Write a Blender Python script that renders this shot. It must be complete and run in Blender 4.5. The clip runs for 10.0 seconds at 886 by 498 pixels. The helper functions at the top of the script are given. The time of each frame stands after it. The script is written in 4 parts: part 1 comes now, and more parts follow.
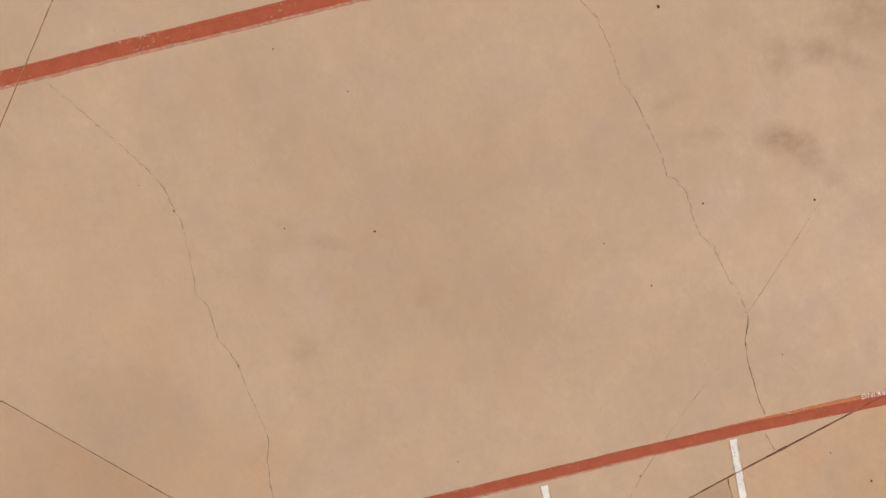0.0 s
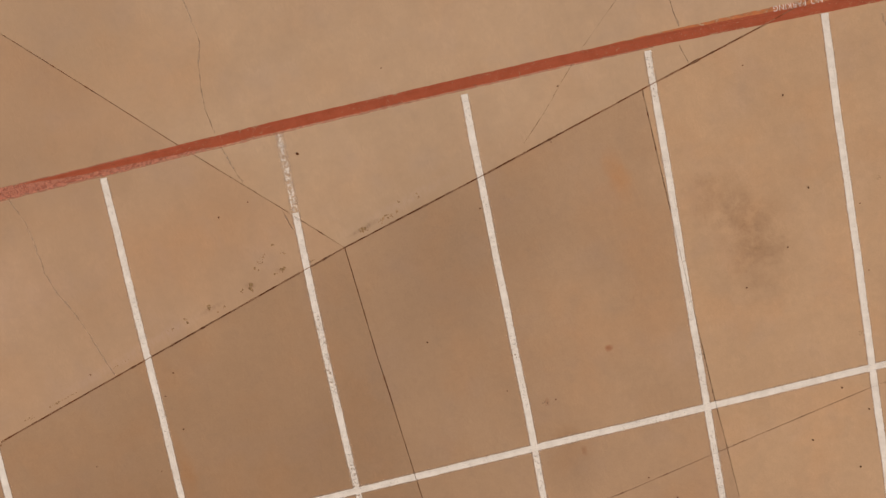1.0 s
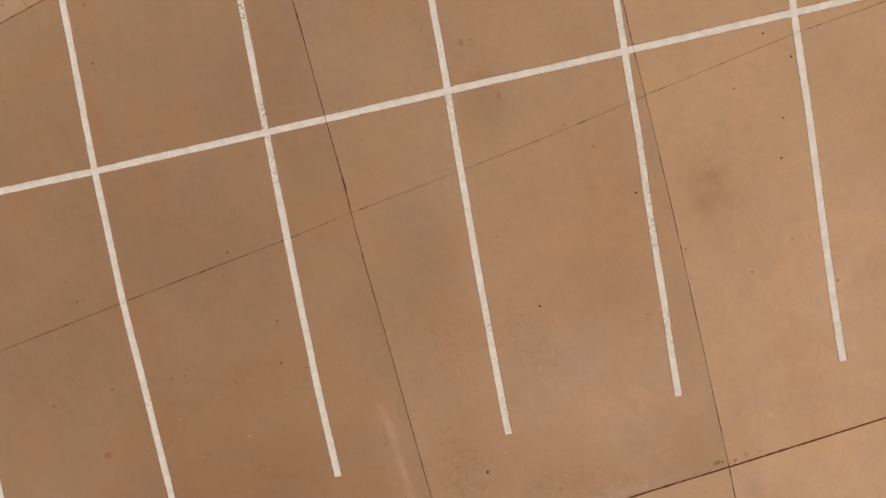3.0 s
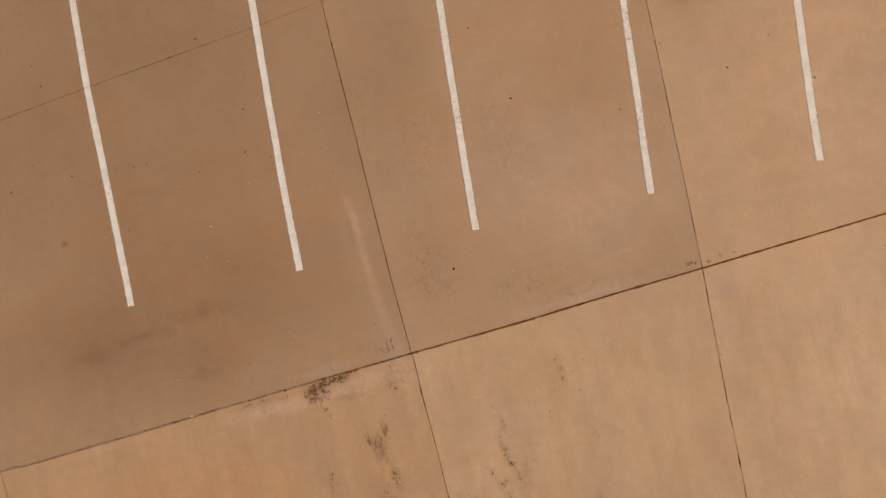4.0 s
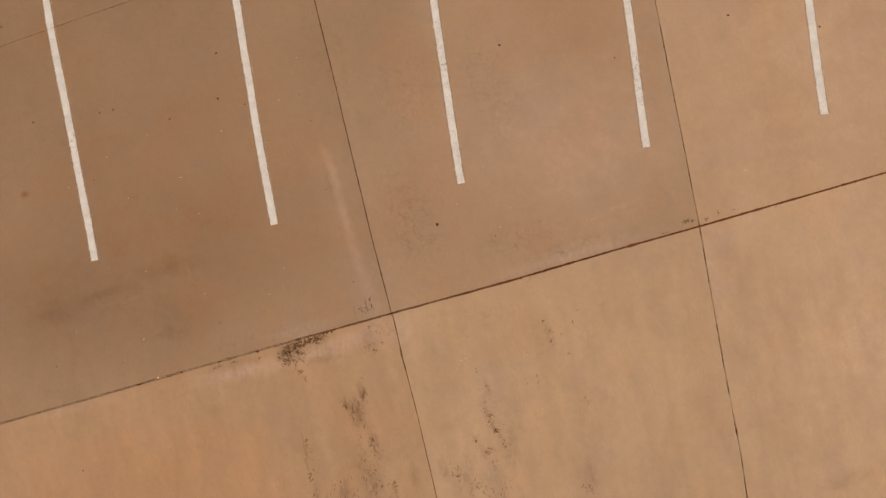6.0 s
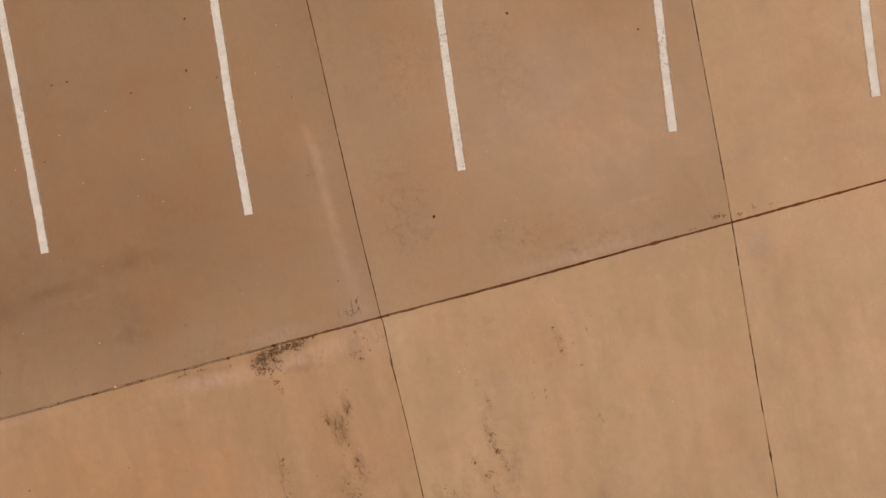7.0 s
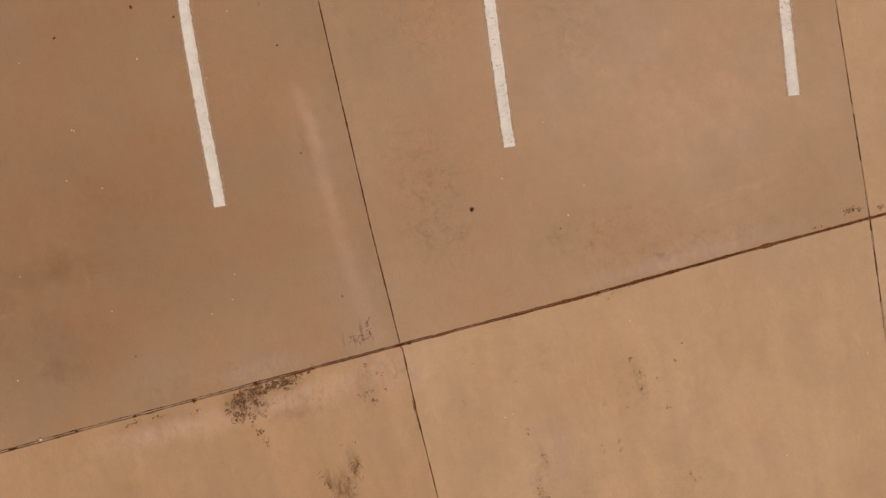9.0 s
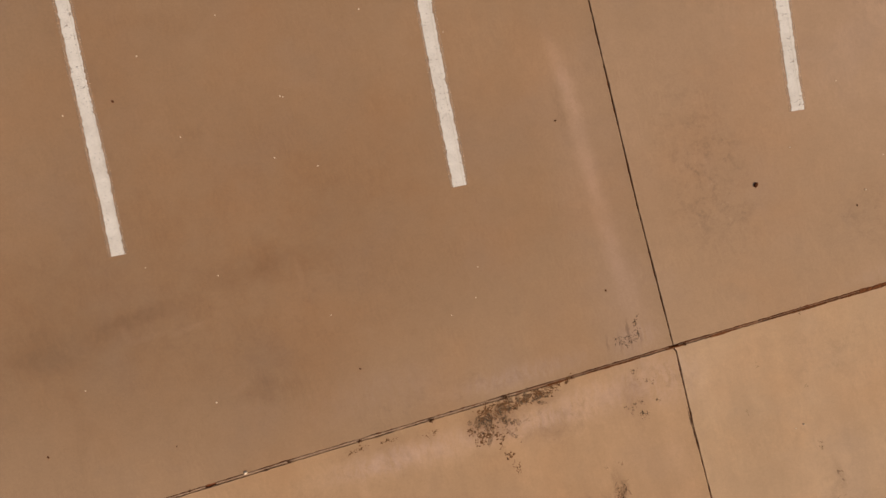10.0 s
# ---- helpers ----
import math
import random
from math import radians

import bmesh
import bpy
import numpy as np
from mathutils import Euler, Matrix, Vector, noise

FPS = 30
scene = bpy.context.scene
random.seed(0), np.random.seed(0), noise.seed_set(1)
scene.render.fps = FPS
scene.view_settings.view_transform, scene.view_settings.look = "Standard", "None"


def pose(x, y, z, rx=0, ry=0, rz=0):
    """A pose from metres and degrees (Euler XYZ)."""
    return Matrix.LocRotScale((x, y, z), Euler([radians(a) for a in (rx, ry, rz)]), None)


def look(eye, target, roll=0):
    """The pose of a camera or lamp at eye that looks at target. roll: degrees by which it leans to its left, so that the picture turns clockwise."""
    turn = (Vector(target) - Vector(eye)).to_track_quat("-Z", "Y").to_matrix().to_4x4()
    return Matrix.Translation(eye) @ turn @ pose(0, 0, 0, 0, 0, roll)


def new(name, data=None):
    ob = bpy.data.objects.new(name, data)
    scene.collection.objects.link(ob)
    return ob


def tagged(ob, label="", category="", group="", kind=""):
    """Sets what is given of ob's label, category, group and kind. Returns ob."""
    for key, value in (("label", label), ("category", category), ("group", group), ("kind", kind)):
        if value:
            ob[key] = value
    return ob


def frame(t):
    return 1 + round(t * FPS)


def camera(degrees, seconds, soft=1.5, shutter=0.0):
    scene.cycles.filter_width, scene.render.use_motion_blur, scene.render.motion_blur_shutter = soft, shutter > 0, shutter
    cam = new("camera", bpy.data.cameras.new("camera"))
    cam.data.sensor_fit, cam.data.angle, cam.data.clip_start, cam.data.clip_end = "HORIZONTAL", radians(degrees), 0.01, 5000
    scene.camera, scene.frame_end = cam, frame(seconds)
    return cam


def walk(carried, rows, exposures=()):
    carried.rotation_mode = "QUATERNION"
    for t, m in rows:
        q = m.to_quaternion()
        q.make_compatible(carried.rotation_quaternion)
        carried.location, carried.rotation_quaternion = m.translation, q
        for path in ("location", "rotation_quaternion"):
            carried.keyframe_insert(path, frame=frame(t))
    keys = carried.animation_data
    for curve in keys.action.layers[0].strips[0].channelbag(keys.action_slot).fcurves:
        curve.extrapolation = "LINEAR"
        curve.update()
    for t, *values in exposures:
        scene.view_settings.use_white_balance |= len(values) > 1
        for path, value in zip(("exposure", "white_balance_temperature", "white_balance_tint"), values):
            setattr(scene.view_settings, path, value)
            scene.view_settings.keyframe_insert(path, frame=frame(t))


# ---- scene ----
# A concrete car park seen from a small aircraft looking straight down.
cam = camera(72.0, 10.0, soft=1.4)
PATH = [
    (0, -0.139, 9.924, 8.487, -4.62, -0.54, -14.78),
    (0.2, -0.146, 8.733, 8.675, -4.45, -0.13, -14.61),
    (0.5, -0.242, 6.872, 8.897, -3.73, 0.10, -14.64),
    (1, -0.361, 4.060, 9.271, -4.41, 0.21, -13.94),
    (1.2, -0.337, 3.033, 9.371, -4.19, 0.59, -13.83),
    (1.5, -0.332, 2.109, 9.467, -3.80, 0.68, -13.45),
    (2, -0.263, 1.085, 9.501, -3.30, 0.77, -13.17),
    (2.5, -0.252, -0.387, 9.464, -2.40, 0.92, -12.82),
    (3, -0.300, -2.124, 9.389, -1.59, 1.01, -12.44),
    (3.2, -0.297, -2.882, 9.366, -1.25, 1.23, -12.25),
    (3.9, -0.491, -5.403, 9.218, 0.39, 1.19, -11.16),
    (4.3, -0.559, -6.289, 9.167, 1.09, 1.17, -10.70),
    (4.5, -0.541, -6.447, 9.123, 1.28, 1.22, -10.66),
    (5, -0.482, -6.528, 9.041, 1.55, 1.26, -10.57),
    (5.5, -0.418, -6.401, 8.957, 1.01, 1.22, -10.41),
    (5.7, -0.449, -6.348, 8.892, 0.77, 0.93, -10.44),
    (6.8, -0.476, -6.362, 7.864, 0.43, 0.70, -9.84),
    (7, -0.447, -6.349, 7.655, 0.25, 0.76, -9.71),
    (7.5, -0.388, -6.288, 7.103, -0.21, 0.72, -9.67),
    (8, -0.342, -6.216, 6.585, -0.68, 0.75, -9.54),
    (8.5, -0.377, -6.125, 6.108, -1.34, 0.48, -9.49),
    (9, -0.926, -6.029, 5.674, -1.62, -0.43, -9.66),
    (9.5, -1.891, -5.904, 5.177, -1.72, -0.87, -10.44),
    (10, -3.286, -5.767, 4.705, -1.32, -2.55, -10.77),
]
EXPOSURES = [(0.0, 0.52, 5660, 5), (0.5, 0.33, 6040, 8), (1.0, 0.12, 6450, 10), (1.5, 0.08, 6500, 10), (10.0, 0.08, 6500, 10)]
walk(cam, [(t, pose(x, y, z, rx, ry, rz)) for t, x, y, z, rx, ry, rz in PATH], EXPOSURES)

# ---- light: a bright, hazy sky with a soft sun ----
SUN_UP, SUN_ROUND = radians(52), radians(140)
world = bpy.data.worlds.new("sky")
scene.world = world
world.use_nodes = True
wt = world.node_tree
wt.nodes.clear()
sky = wt.nodes.new("ShaderNodeTexSky")
sky.sky_type, sky.sun_disc, sky.sun_elevation, sky.sun_rotation = "NISHITA", False, SUN_UP, SUN_ROUND
sky.dust_density, sky.air_density = 3.0, 1.0
back = wt.nodes.new("ShaderNodeBackground")
back.inputs["Strength"].default_value = 0.095
wout = wt.nodes.new("ShaderNodeOutputWorld")
wt.links.new(sky.outputs[0], back.inputs[0])
wt.links.new(back.outputs[0], wout.inputs[0])
sun_data = bpy.data.lights.new("sun", "SUN")
sun_data.energy, sun_data.angle, sun_data.color = 2.15, radians(6), (1.0, 0.81, 0.62)
sun = new("sun", sun_data)
sun_way = Vector((math.sin(SUN_ROUND) * math.cos(SUN_UP), math.cos(SUN_ROUND) * math.cos(SUN_UP), math.sin(SUN_UP)))
sun.matrix_world = look(sun_way * 60, (0, 0, 0))


# ---- node helpers ----
class Net:
    """Small wrapper to write node materials as expressions."""

    def __init__(self, name):
        self.mat = bpy.data.materials.new(name)
        self.mat.use_nodes = True
        self.tree = self.mat.node_tree
        self.tree.nodes.clear()
        self.out = self.node("ShaderNodeOutputMaterial")

    def node(self, kind):
        return self.tree.nodes.new(kind)

    def put(self, value, socket):
        if isinstance(value, bpy.types.NodeSocket):
            self.tree.links.new(value, socket)
        elif isinstance(value, (tuple, list)) and len(value) == 3 and socket.type == "RGBA":
            socket.default_value = (*value, 1.0)
        else:
            socket.default_value = value

    def math(self, op, a, b=0.0, clamp=False):
        n = self.node("ShaderNodeMath")
        n.operation, n.use_clamp = op, clamp
        self.put(a, n.inputs[0])
        self.put(b, n.inputs[1])
        return n.outputs[0]

    def vec(self, op, a, b=(0.0, 0.0, 0.0)):
        n = self.node("ShaderNodeVectorMath")
        n.operation = op
        self.put(a, n.inputs[0])
        if op == "SCALE":
            self.put(b, n.inputs["Scale"])
        else:
            self.put(b, n.inputs[1])
        return n.outputs["Value"] if op in ("LENGTH", "DISTANCE", "DOT_PRODUCT") else n.outputs["Vector"]

    def place(self):
        return self.node("ShaderNodeNewGeometry").outputs["Position"]

    def noise(self, where, scale, detail=3.0, rough=0.55, colour=False):
        n = self.node("ShaderNodeTexNoise")
        self.put(where, n.inputs["Vector"])
        n.inputs["Scale"].default_value, n.inputs["Detail"].default_value = scale, detail
        n.inputs["Roughness"].default_value = rough
        return n.outputs["Color"] if colour else n.outputs[0]

    def ramp(self, value, low, high, to_low=0.0, to_high=1.0, smooth=True):
        n = self.node("ShaderNodeMapRange")
        n.interpolation_type, n.clamp = "SMOOTHSTEP" if smooth else "LINEAR", True
        for v, k in ((value, 0), (low, 1), (high, 2), (to_low, 3), (to_high, 4)):
            self.put(v, n.inputs[k])
        return n.outputs[0]

    def mix(self, factor, a, b, blend="MIX"):
        n = self.node("ShaderNodeMix")
        n.data_type, n.blend_type, n.clamp_factor = "RGBA", blend, True
        self.put(factor, n.inputs[0])
        self.put(a, n.inputs[6])
        self.put(b, n.inputs[7])
        return n.outputs[2]

    def gain(self, colour, factor):
        """A colour times a number."""
        n = self.node("ShaderNodeVectorMath")
        n.operation = "SCALE"
        self.put(colour, n.inputs[0])
        self.put(factor, n.inputs["Scale"])
        return n.outputs["Vector"]

    def stretch(self, where, turn, sx, sy, x=0.0, y=0.0):
        """The place relative to (x, y), turned by degrees and divided by the two lengths."""
        n = self.node("ShaderNodeMapping")
        n.vector_type = "TEXTURE"
        self.put(where, n.inputs["Vector"])
        n.inputs["Location"].default_value = (x, y, 0)
        n.inputs["Rotation"].default_value = (0, 0, radians(turn))
        n.inputs["Scale"].default_value = (sx, sy, 1)
        return n.outputs[0]

    def bump(self, height, strength, distance):
        n = self.node("ShaderNodeBump")
        n.inputs["Strength"].default_value, n.inputs["Distance"].default_value = strength, distance
        self.put(height, n.inputs["Height"])
        return n.outputs[0]

    def surface(self, colour, rough, normal=None, cover=None, specular=0.35):
        p = self.node("ShaderNodeBsdfPrincipled")
        self.put(colour, p.inputs["Base Color"])
        self.put(rough, p.inputs["Roughness"])
        p.inputs["Specular IOR Level"].default_value = specular
        if normal is not None:
            self.put(normal, p.inputs["Normal"])
        last = p.outputs[0]
        if cover is not None:
            m = self.node("ShaderNodeMixShader")
            self.put(cover, m.inputs[0])
            self.tree.links.new(self.node("ShaderNodeBsdfTransparent").outputs[0], m.inputs[1])
            self.tree.links.new(last, m.inputs[2])
            last = m.outputs[0]
        self.tree.links.new(last, self.out.inputs[0])
        return self.mat


# ---- materials ----
# Soft stains in the concrete: x, y, half length, half width, turn, strength.
DARK_STAINS = [
    (4.02, 2.5, 0.75, 0.95, 20, 0.42), (3.45, 3.1, 0.8, 0.40, 10, 0.28), (3.9, 1.7, 0.55, 0.5, 0, 0.24),
    (4.00, 2.58, 0.34, 0.55, 10, 0.32), (4.28, 2.15, 0.32, 0.24, 0, 0.18), (3.52, 3.38, 0.34, 0.20, -20, 0.30),
    (3.65, -2.25, 0.45, 0.70, 10, 0.38), (3.68, -2.10, 0.13, 0.36, 5, 0.30), (3.42, -2.55, 0.26, 0.24, 0, 0.22), (0.62, 0.06, 0.30, 0.20, 0, 0.36), (4.88, 10.58, 0.26, 0.34, 0, 0.46), (5.38, 10.60, 0.40, 0.20, -15, 0.46), (5.80, 10.35, 0.50, 0.14, -30, 0.36),
    (4.76, 9.44, 0.52, 0.30, -32, 0.74), (5.00, 9.10, 0.26, 0.16, -30, 0.40), (5.32, 8.76, 0.22, 0.16, -30, 0.34), (3.68, 9.83, 0.34, 0.22, 0, 0.30), (3.32, 10.36, 0.36, 0.14, 0, 0.20), (-0.58, 8.65, 0.26, 0.22, 0, 0.24), (-2.53, 8.32, 0.30, 0.20, 0, 0.24), (-1.80, 9.75, 0.36, 0.14, -20, 0.24),
    (6.1, 10.9, 0.8, 0.5, 0, 0.42), (-2.97, -7.30, 0.26, 0.20, 0, 0.62), (-2.60, -7.44, 0.20, 0.10, 0, 0.44), (-2.62, -7.19, 0.30, 0.07, 7, 0.5), (-1.84, -7.36, 0.20, 0.20, 30, 0.30),
    (-3.8, -7.32, 0.55, 0.10, 5, 0.25), (4.45, -10.4, 0.45, 0.14, 8, 0.42), (-4.45, -5.82, 0.60, 0.20, 0, 0.38), (-5.66, -6.05, 0.16, 0.13, 0, 0.30), (-5.30, -6.02, 0.36, 0.08, 5, 0.30), (-4.67, -6.72, 0.36, 0.12, 0, 0.30), (-6.30, -6.18, 0.36, 0.13, 0, 0.22), (-6.07, -6.70, 0.07, 0.40, -6, 0.22),
    (-5.9, -6.15, 0.9, 0.22, 3, 0.16), (-4.6, -6.55, 0.8, 0.25, 0, 0.12), (-4.9, -3.9, 0.4, 0.2, 0, 0.16),
]
STREAKS = [
    (-1.79, -6.83, 0.018, 0.16, 2, 0.65), (-1.87, -6.90, 0.018, 0.10, 2, 0.5), (-1.97, -6.90, 0.016, 0.10, 2, 0.5), (-1.70, -6.90, 0.016, 0.08, 2, 0.5),
    (-2.20, -8.25, 0.16, 0.22, -4, 0.62), (-2.33, -8.17, 0.035, 0.13, 12, 0.75), (-2.06, -8.05, 0.06, 0.12, -8, 0.50), (-2.20, -8.36, 0.12, 0.26, 8, 0.52), (-2.06, -8.05, 0.05, 0.12, 0, 0.5), (-3.02, -8.75, 0.025, 0.45, 2, 0.40), (-2.96, -9.5, 0.05, 0.4, 0, 0.40),
    (-2.55, -9.45, 0.12, 0.35, 0, 0.45), (-1.84, -9.6, 0.022, 0.22, 3, 0.5), (-1.55, -9.4, 0.08, 0.3, 0, 0.3), (-0.55, -9.1, 0.05, 0.35, 20, 0.28),
    (-0.2, -9.3, 0.10, 0.6, 5, 0.2), (0.1, -8.6, 0.3, 0.12, 20, 0.14), (0.9, -9.8, 0.12, 0.3, 0, 0.28), (-0.9, -8.7, 0.25, 0.06, 25, 0.16), (-2.24, -9.0, 0.14, 0.40, 0, 0.30), (-2.1, -7.98, 0.05, 0.14, -8, 0.40),
    (-0.38, -8.72, 0.07, 0.26, 12, 0.42), (3.38, -6.95, 0.25, 0.36, 0, 0.30), (-0.85, -9.6, 0.30, 0.35, 0, 0.26), (-2.02, -5.02, 0.05, 0.30, 8, 0.22),
    (-2.02, -8.78, 0.10, 0.42, 6, 0.50), (-2.14, -9.40, 0.16, 0.40, 0, 0.46), (-2.62, -9.55, 0.20, 0.30, 0, 0.46), (-0.78, -9.30, 0.12, 0.28, -12, 0.32), (-0.45, -9.62, 0.22, 0.26, 0, 0.24), (-0.12, -9.20, 0.14, 0.36, 5, 0.34), (-1.65, 3.98, 0.32, 0.045, 15, 0.55), (-3.56, 3.54, 0.10, 0.06, 0, 0.50), (-3.05, 3.66, 0.12, 0.05, 0, 0.42), (-4.25, 3.34, 0.30, 0.06, 16, 0.30), (0.92, -9.75, 0.10, 0.24, 0, 0.16), (-1.12, -9.35, 0.08, 0.22, 5, 0.40), (-0.30, -8.30, 0.05, 0.20, 10, 0.30), (0.70, -7.70, 0.07, 0.30, 10, 0.30),
]
BROWN_SHADES = [
    (-5.3, -1.9, 4.8, 4.8, 0, 0.56), (-4.8, -6.0, 3.2, 1.5, 4, 0.56), (-6.9, -6.0, 1.5, 0.9, 0, 0.32),
    (-0.9, -4.0, 1.3, 3.4, 8, 0.24), 
    (-1.2, -5.9, 1.8, 1.2, 5, 0.20), (0.6, -0.4, 0.5, 0.6, 0, 0.25), (-6.2, 6.6, 2.0, 2.2, 0, 0.28),
    (-0.4, 9.4, 2.0, 2.6, 0, 0.30), (-4.9, 7.9, 1.6, 1.2, 0, 0.16),
]
GREY_SHADES = [(-1.4, 1.8, 2.4, 2.9, 0, 0.40), (0.3, 3.5, 2.4, 1.3, 15, 0.42), (0.6, -0.3, 0.9, 0.9, 0, 0.25), (0.5, -3.9, 0.8, 1.4, 8, 0.12), (-0.9, -2.4, 0.9, 1.4, 5, 0.2)]
PALE_SHADES = [
    (-2.4, -7.35, 0.7, 0.22, 6, 0.45), (-3.6, -7.46, 0.9, 0.18, 5, 0.55), (1.3, -6.62, 1.3, 0.13, 6, 0.42),
    (-1.2, -7.3, 0.5, 0.4, 0, 0.22), (-1.85, -5.7, 0.38, 1.6, 5, 0.55), (1.5, -4.9, 1.4, 1.6, 0, 0.46), (4.9, -4.8, 2.6, 3.0, 0, 0.42), (5.0, 8.0, 2.8, 3.2, 0, 0.34),
    (-2.2, 8.95, 0.45, 0.45, 0, 0.38), (-2.40, 9.55, 0.36, 0.26, 0, 0.38), (-7.2, 4.3, 0.9, 0.8, 0, 0.36), (3.35, -6.85, 0.35, 0.25, 0, 0.20),
    (0.7, -4.3, 0.9, 1.2, 0, 0.42), (2.0, -6.08, 0.50, 0.040, 11, 0.50), (1.72, -6.20, 0.30, 0.030, 10, 0.42), (1.7, -5.5, 1.5, 1.2, 0, 0.26), (4.6, -9.0, 2.2, 1.6, 0, 0.20),
    (-3.55, -9.25, 0.14, 0.32, 0, 0.55), (-0.6, -5.0, 1.3, 1.6, 5, 0.34), (5.6, -8.2, 1.6, 2.4, 0, 0.28), (5.8, -3.9, 1.2, 2.4, 0, 0.20), (-3.0, -7.05, 0.9, 0.10, 5, 0.22),
]
PALE_STREAKS = [
    (-3.3, -8.9, 0.10, 0.8, 0, 0.35), (-2.75, -8.8, 0.12, 0.8, 2, 0.30), (-1.95, -8.9, 0.12, 0.9, 2, 0.35), (-1.55, -8.3, 0.12, 1.0, 3, 0.30),
    (-0.75, -8.9, 0.2, 0.7, 0, 0.25), (-4.6, -8.3, 0.10, 0.6, 0, 0.25), (-5.3, -8.0, 0.3, 0.3, 0, 0.2), (0.2, -9.2, 0.15, 0.9, 3, 0.2),
    (-1.95, -4.72, 0.075, 0.42, 12, 0.95), (-1.885, -5.30, 0.090, 0.55, 6, 0.95), (-1.83, -5.90, 0.10, 0.55, 8, 0.85), (-1.76, -6.40, 0.11, 0.50, 8, 0.65),
    (-4.05, -7.72, 0.05, 0.22, 0, 0.5), (-1.45, -5.2, 0.10, 1.8, 3, 0.22), (-6.5, -4.2, 0.25, 0.6, 5, 0.15),
    (-5.45, -6.15, 0.22, 0.035, 4, 0.55), (-5.10, -6.14, 0.20, 0.030, 9, 0.50), (-5.58, -6.10, 0.035, 0.09, 10, 0.45), (-4.22, -5.86, 0.03, 0.15, 0, 0.50), (-4.83, -6.66, 0.10, 0.03, 20, 0.40),
]
PALE_EDGES = [
    (1.2, -6.675, 1.3, 0.075, 5.5, 0.75), (-2.7, -6.99, 0.7, 0.10, 5, 0.75), (-3.4, -7.42, 1.1, 0.13, 5, 0.58), (-1.62, -7.24, 0.42, 0.28, 0, 0.70), (-1.75, -6.88, 0.28, 0.12, 5, 0.65),
    (-6.3, -7.55, 1.0, 0.09, 5, 0.55), (-3.8, -6.92, 0.8, 0.22, 5, 0.36), (-2.2, -7.30, 0.5, 0.16, 5, 0.60), (-2.62, -7.40, 0.30, 0.10, 5, 0.55), (-3.9, -7.45, 0.5, 0.10, 5, 0.50), (3.35, -6.95, 0.4, 0.40, 0, 0.55), (3.15, -7.6, 0.09, 0.8, 2, 0.35),
    (2.95, -5.2, 0.08, 1.2, -1, 0.25), (-5.6, 2.95, 1.6, 0.10, 16, 0.45), (-1.0, 4.2, 1.2, 0.10, 15, 0.35),
]
RUST_STAINS = [
    (2.26, 3.88, 0.20, 0.42, 8, 0.58), (2.4, 2.6, 0.55, 1.3, 5, 0.30), (-5.6, -9.0, 2.4, 1.4, 0, 0.32),
    (-3.9, -9.5, 0.8, 1.6, 0, 0.14), (-5.4, 9.4, 3.0, 3.2, 0, 0.10), (-4.2, -5.0, 2.6, 1.9, 0, 0.22), (-4.0, 6.9, 1.4, 0.9, 0, 0.22), (-4.4, 4.4, 1.8, 0.9, 15, 0.22),
    (-5.33, 0.9, 0.14, 0.9, 4, 0.35), (1.9, -2.6, 1.2, 1.6, 0, 0.26), (1.0, 1.2, 0.5, 1.6, 6, 0.1),
]
SMALL_RUST = [(1.55, 1.28, 0.075, 0.06, 0, 0.95), (0.82, -0.23, 0.05, 0.08, 0, 0.6), (0.44, 0.67, 0.05, 0.07, 0, 0.6), (-6.35, -4.38, 0.08, 0.07, 0, 0.7)]
# Where the surface has worn down to its sand and grit.
ROUGH_ZONES = [(-0.95, -5.7, 0.45, 0.9, 10, 0.9), (-0.7, -3.9, 0.6, 0.8, 0, 0.6), (0.55, -4.1, 0.5, 1.0, 10, 0.65), (-1.6, -3.4, 0.3, 0.8, 5, 0.5),
               (-4.3, -6.2, 1.6, 0.5, 0, 0.3), (0.6, -6.3, 0.8, 0.3, 5, 0.7), (-2.6, -7.35, 0.7, 0.3, 5, 0.8), (4.0, 2.5, 0.7, 0.9, 10, 0.45),
               (0.75, -7.75, 0.50, 0.55, 0, 0.42), (-0.35, -8.9, 0.55, 0.9, 5, 0.50), (1.0, -8.75, 0.55, 0.30, 0, 0.40), (-0.25, -7.25, 0.60, 0.28, 5, 0.42),
               (1.3, -6.55, 1.1, 0.16, 5, 0.75), (-2.3, -9.2, 0.9, 0.6, 0, 0.40), (-1.55, -7.25, 0.5, 0.3, 0, 0.55), (-4.9, -6.2, 0.9, 0.35, 5, 0.30), (-4.2, -7.52, 1.2, 0.20, 5, 0.55), (-3.2, -7.02, 0.9, 0.12, 5, 0.55)]


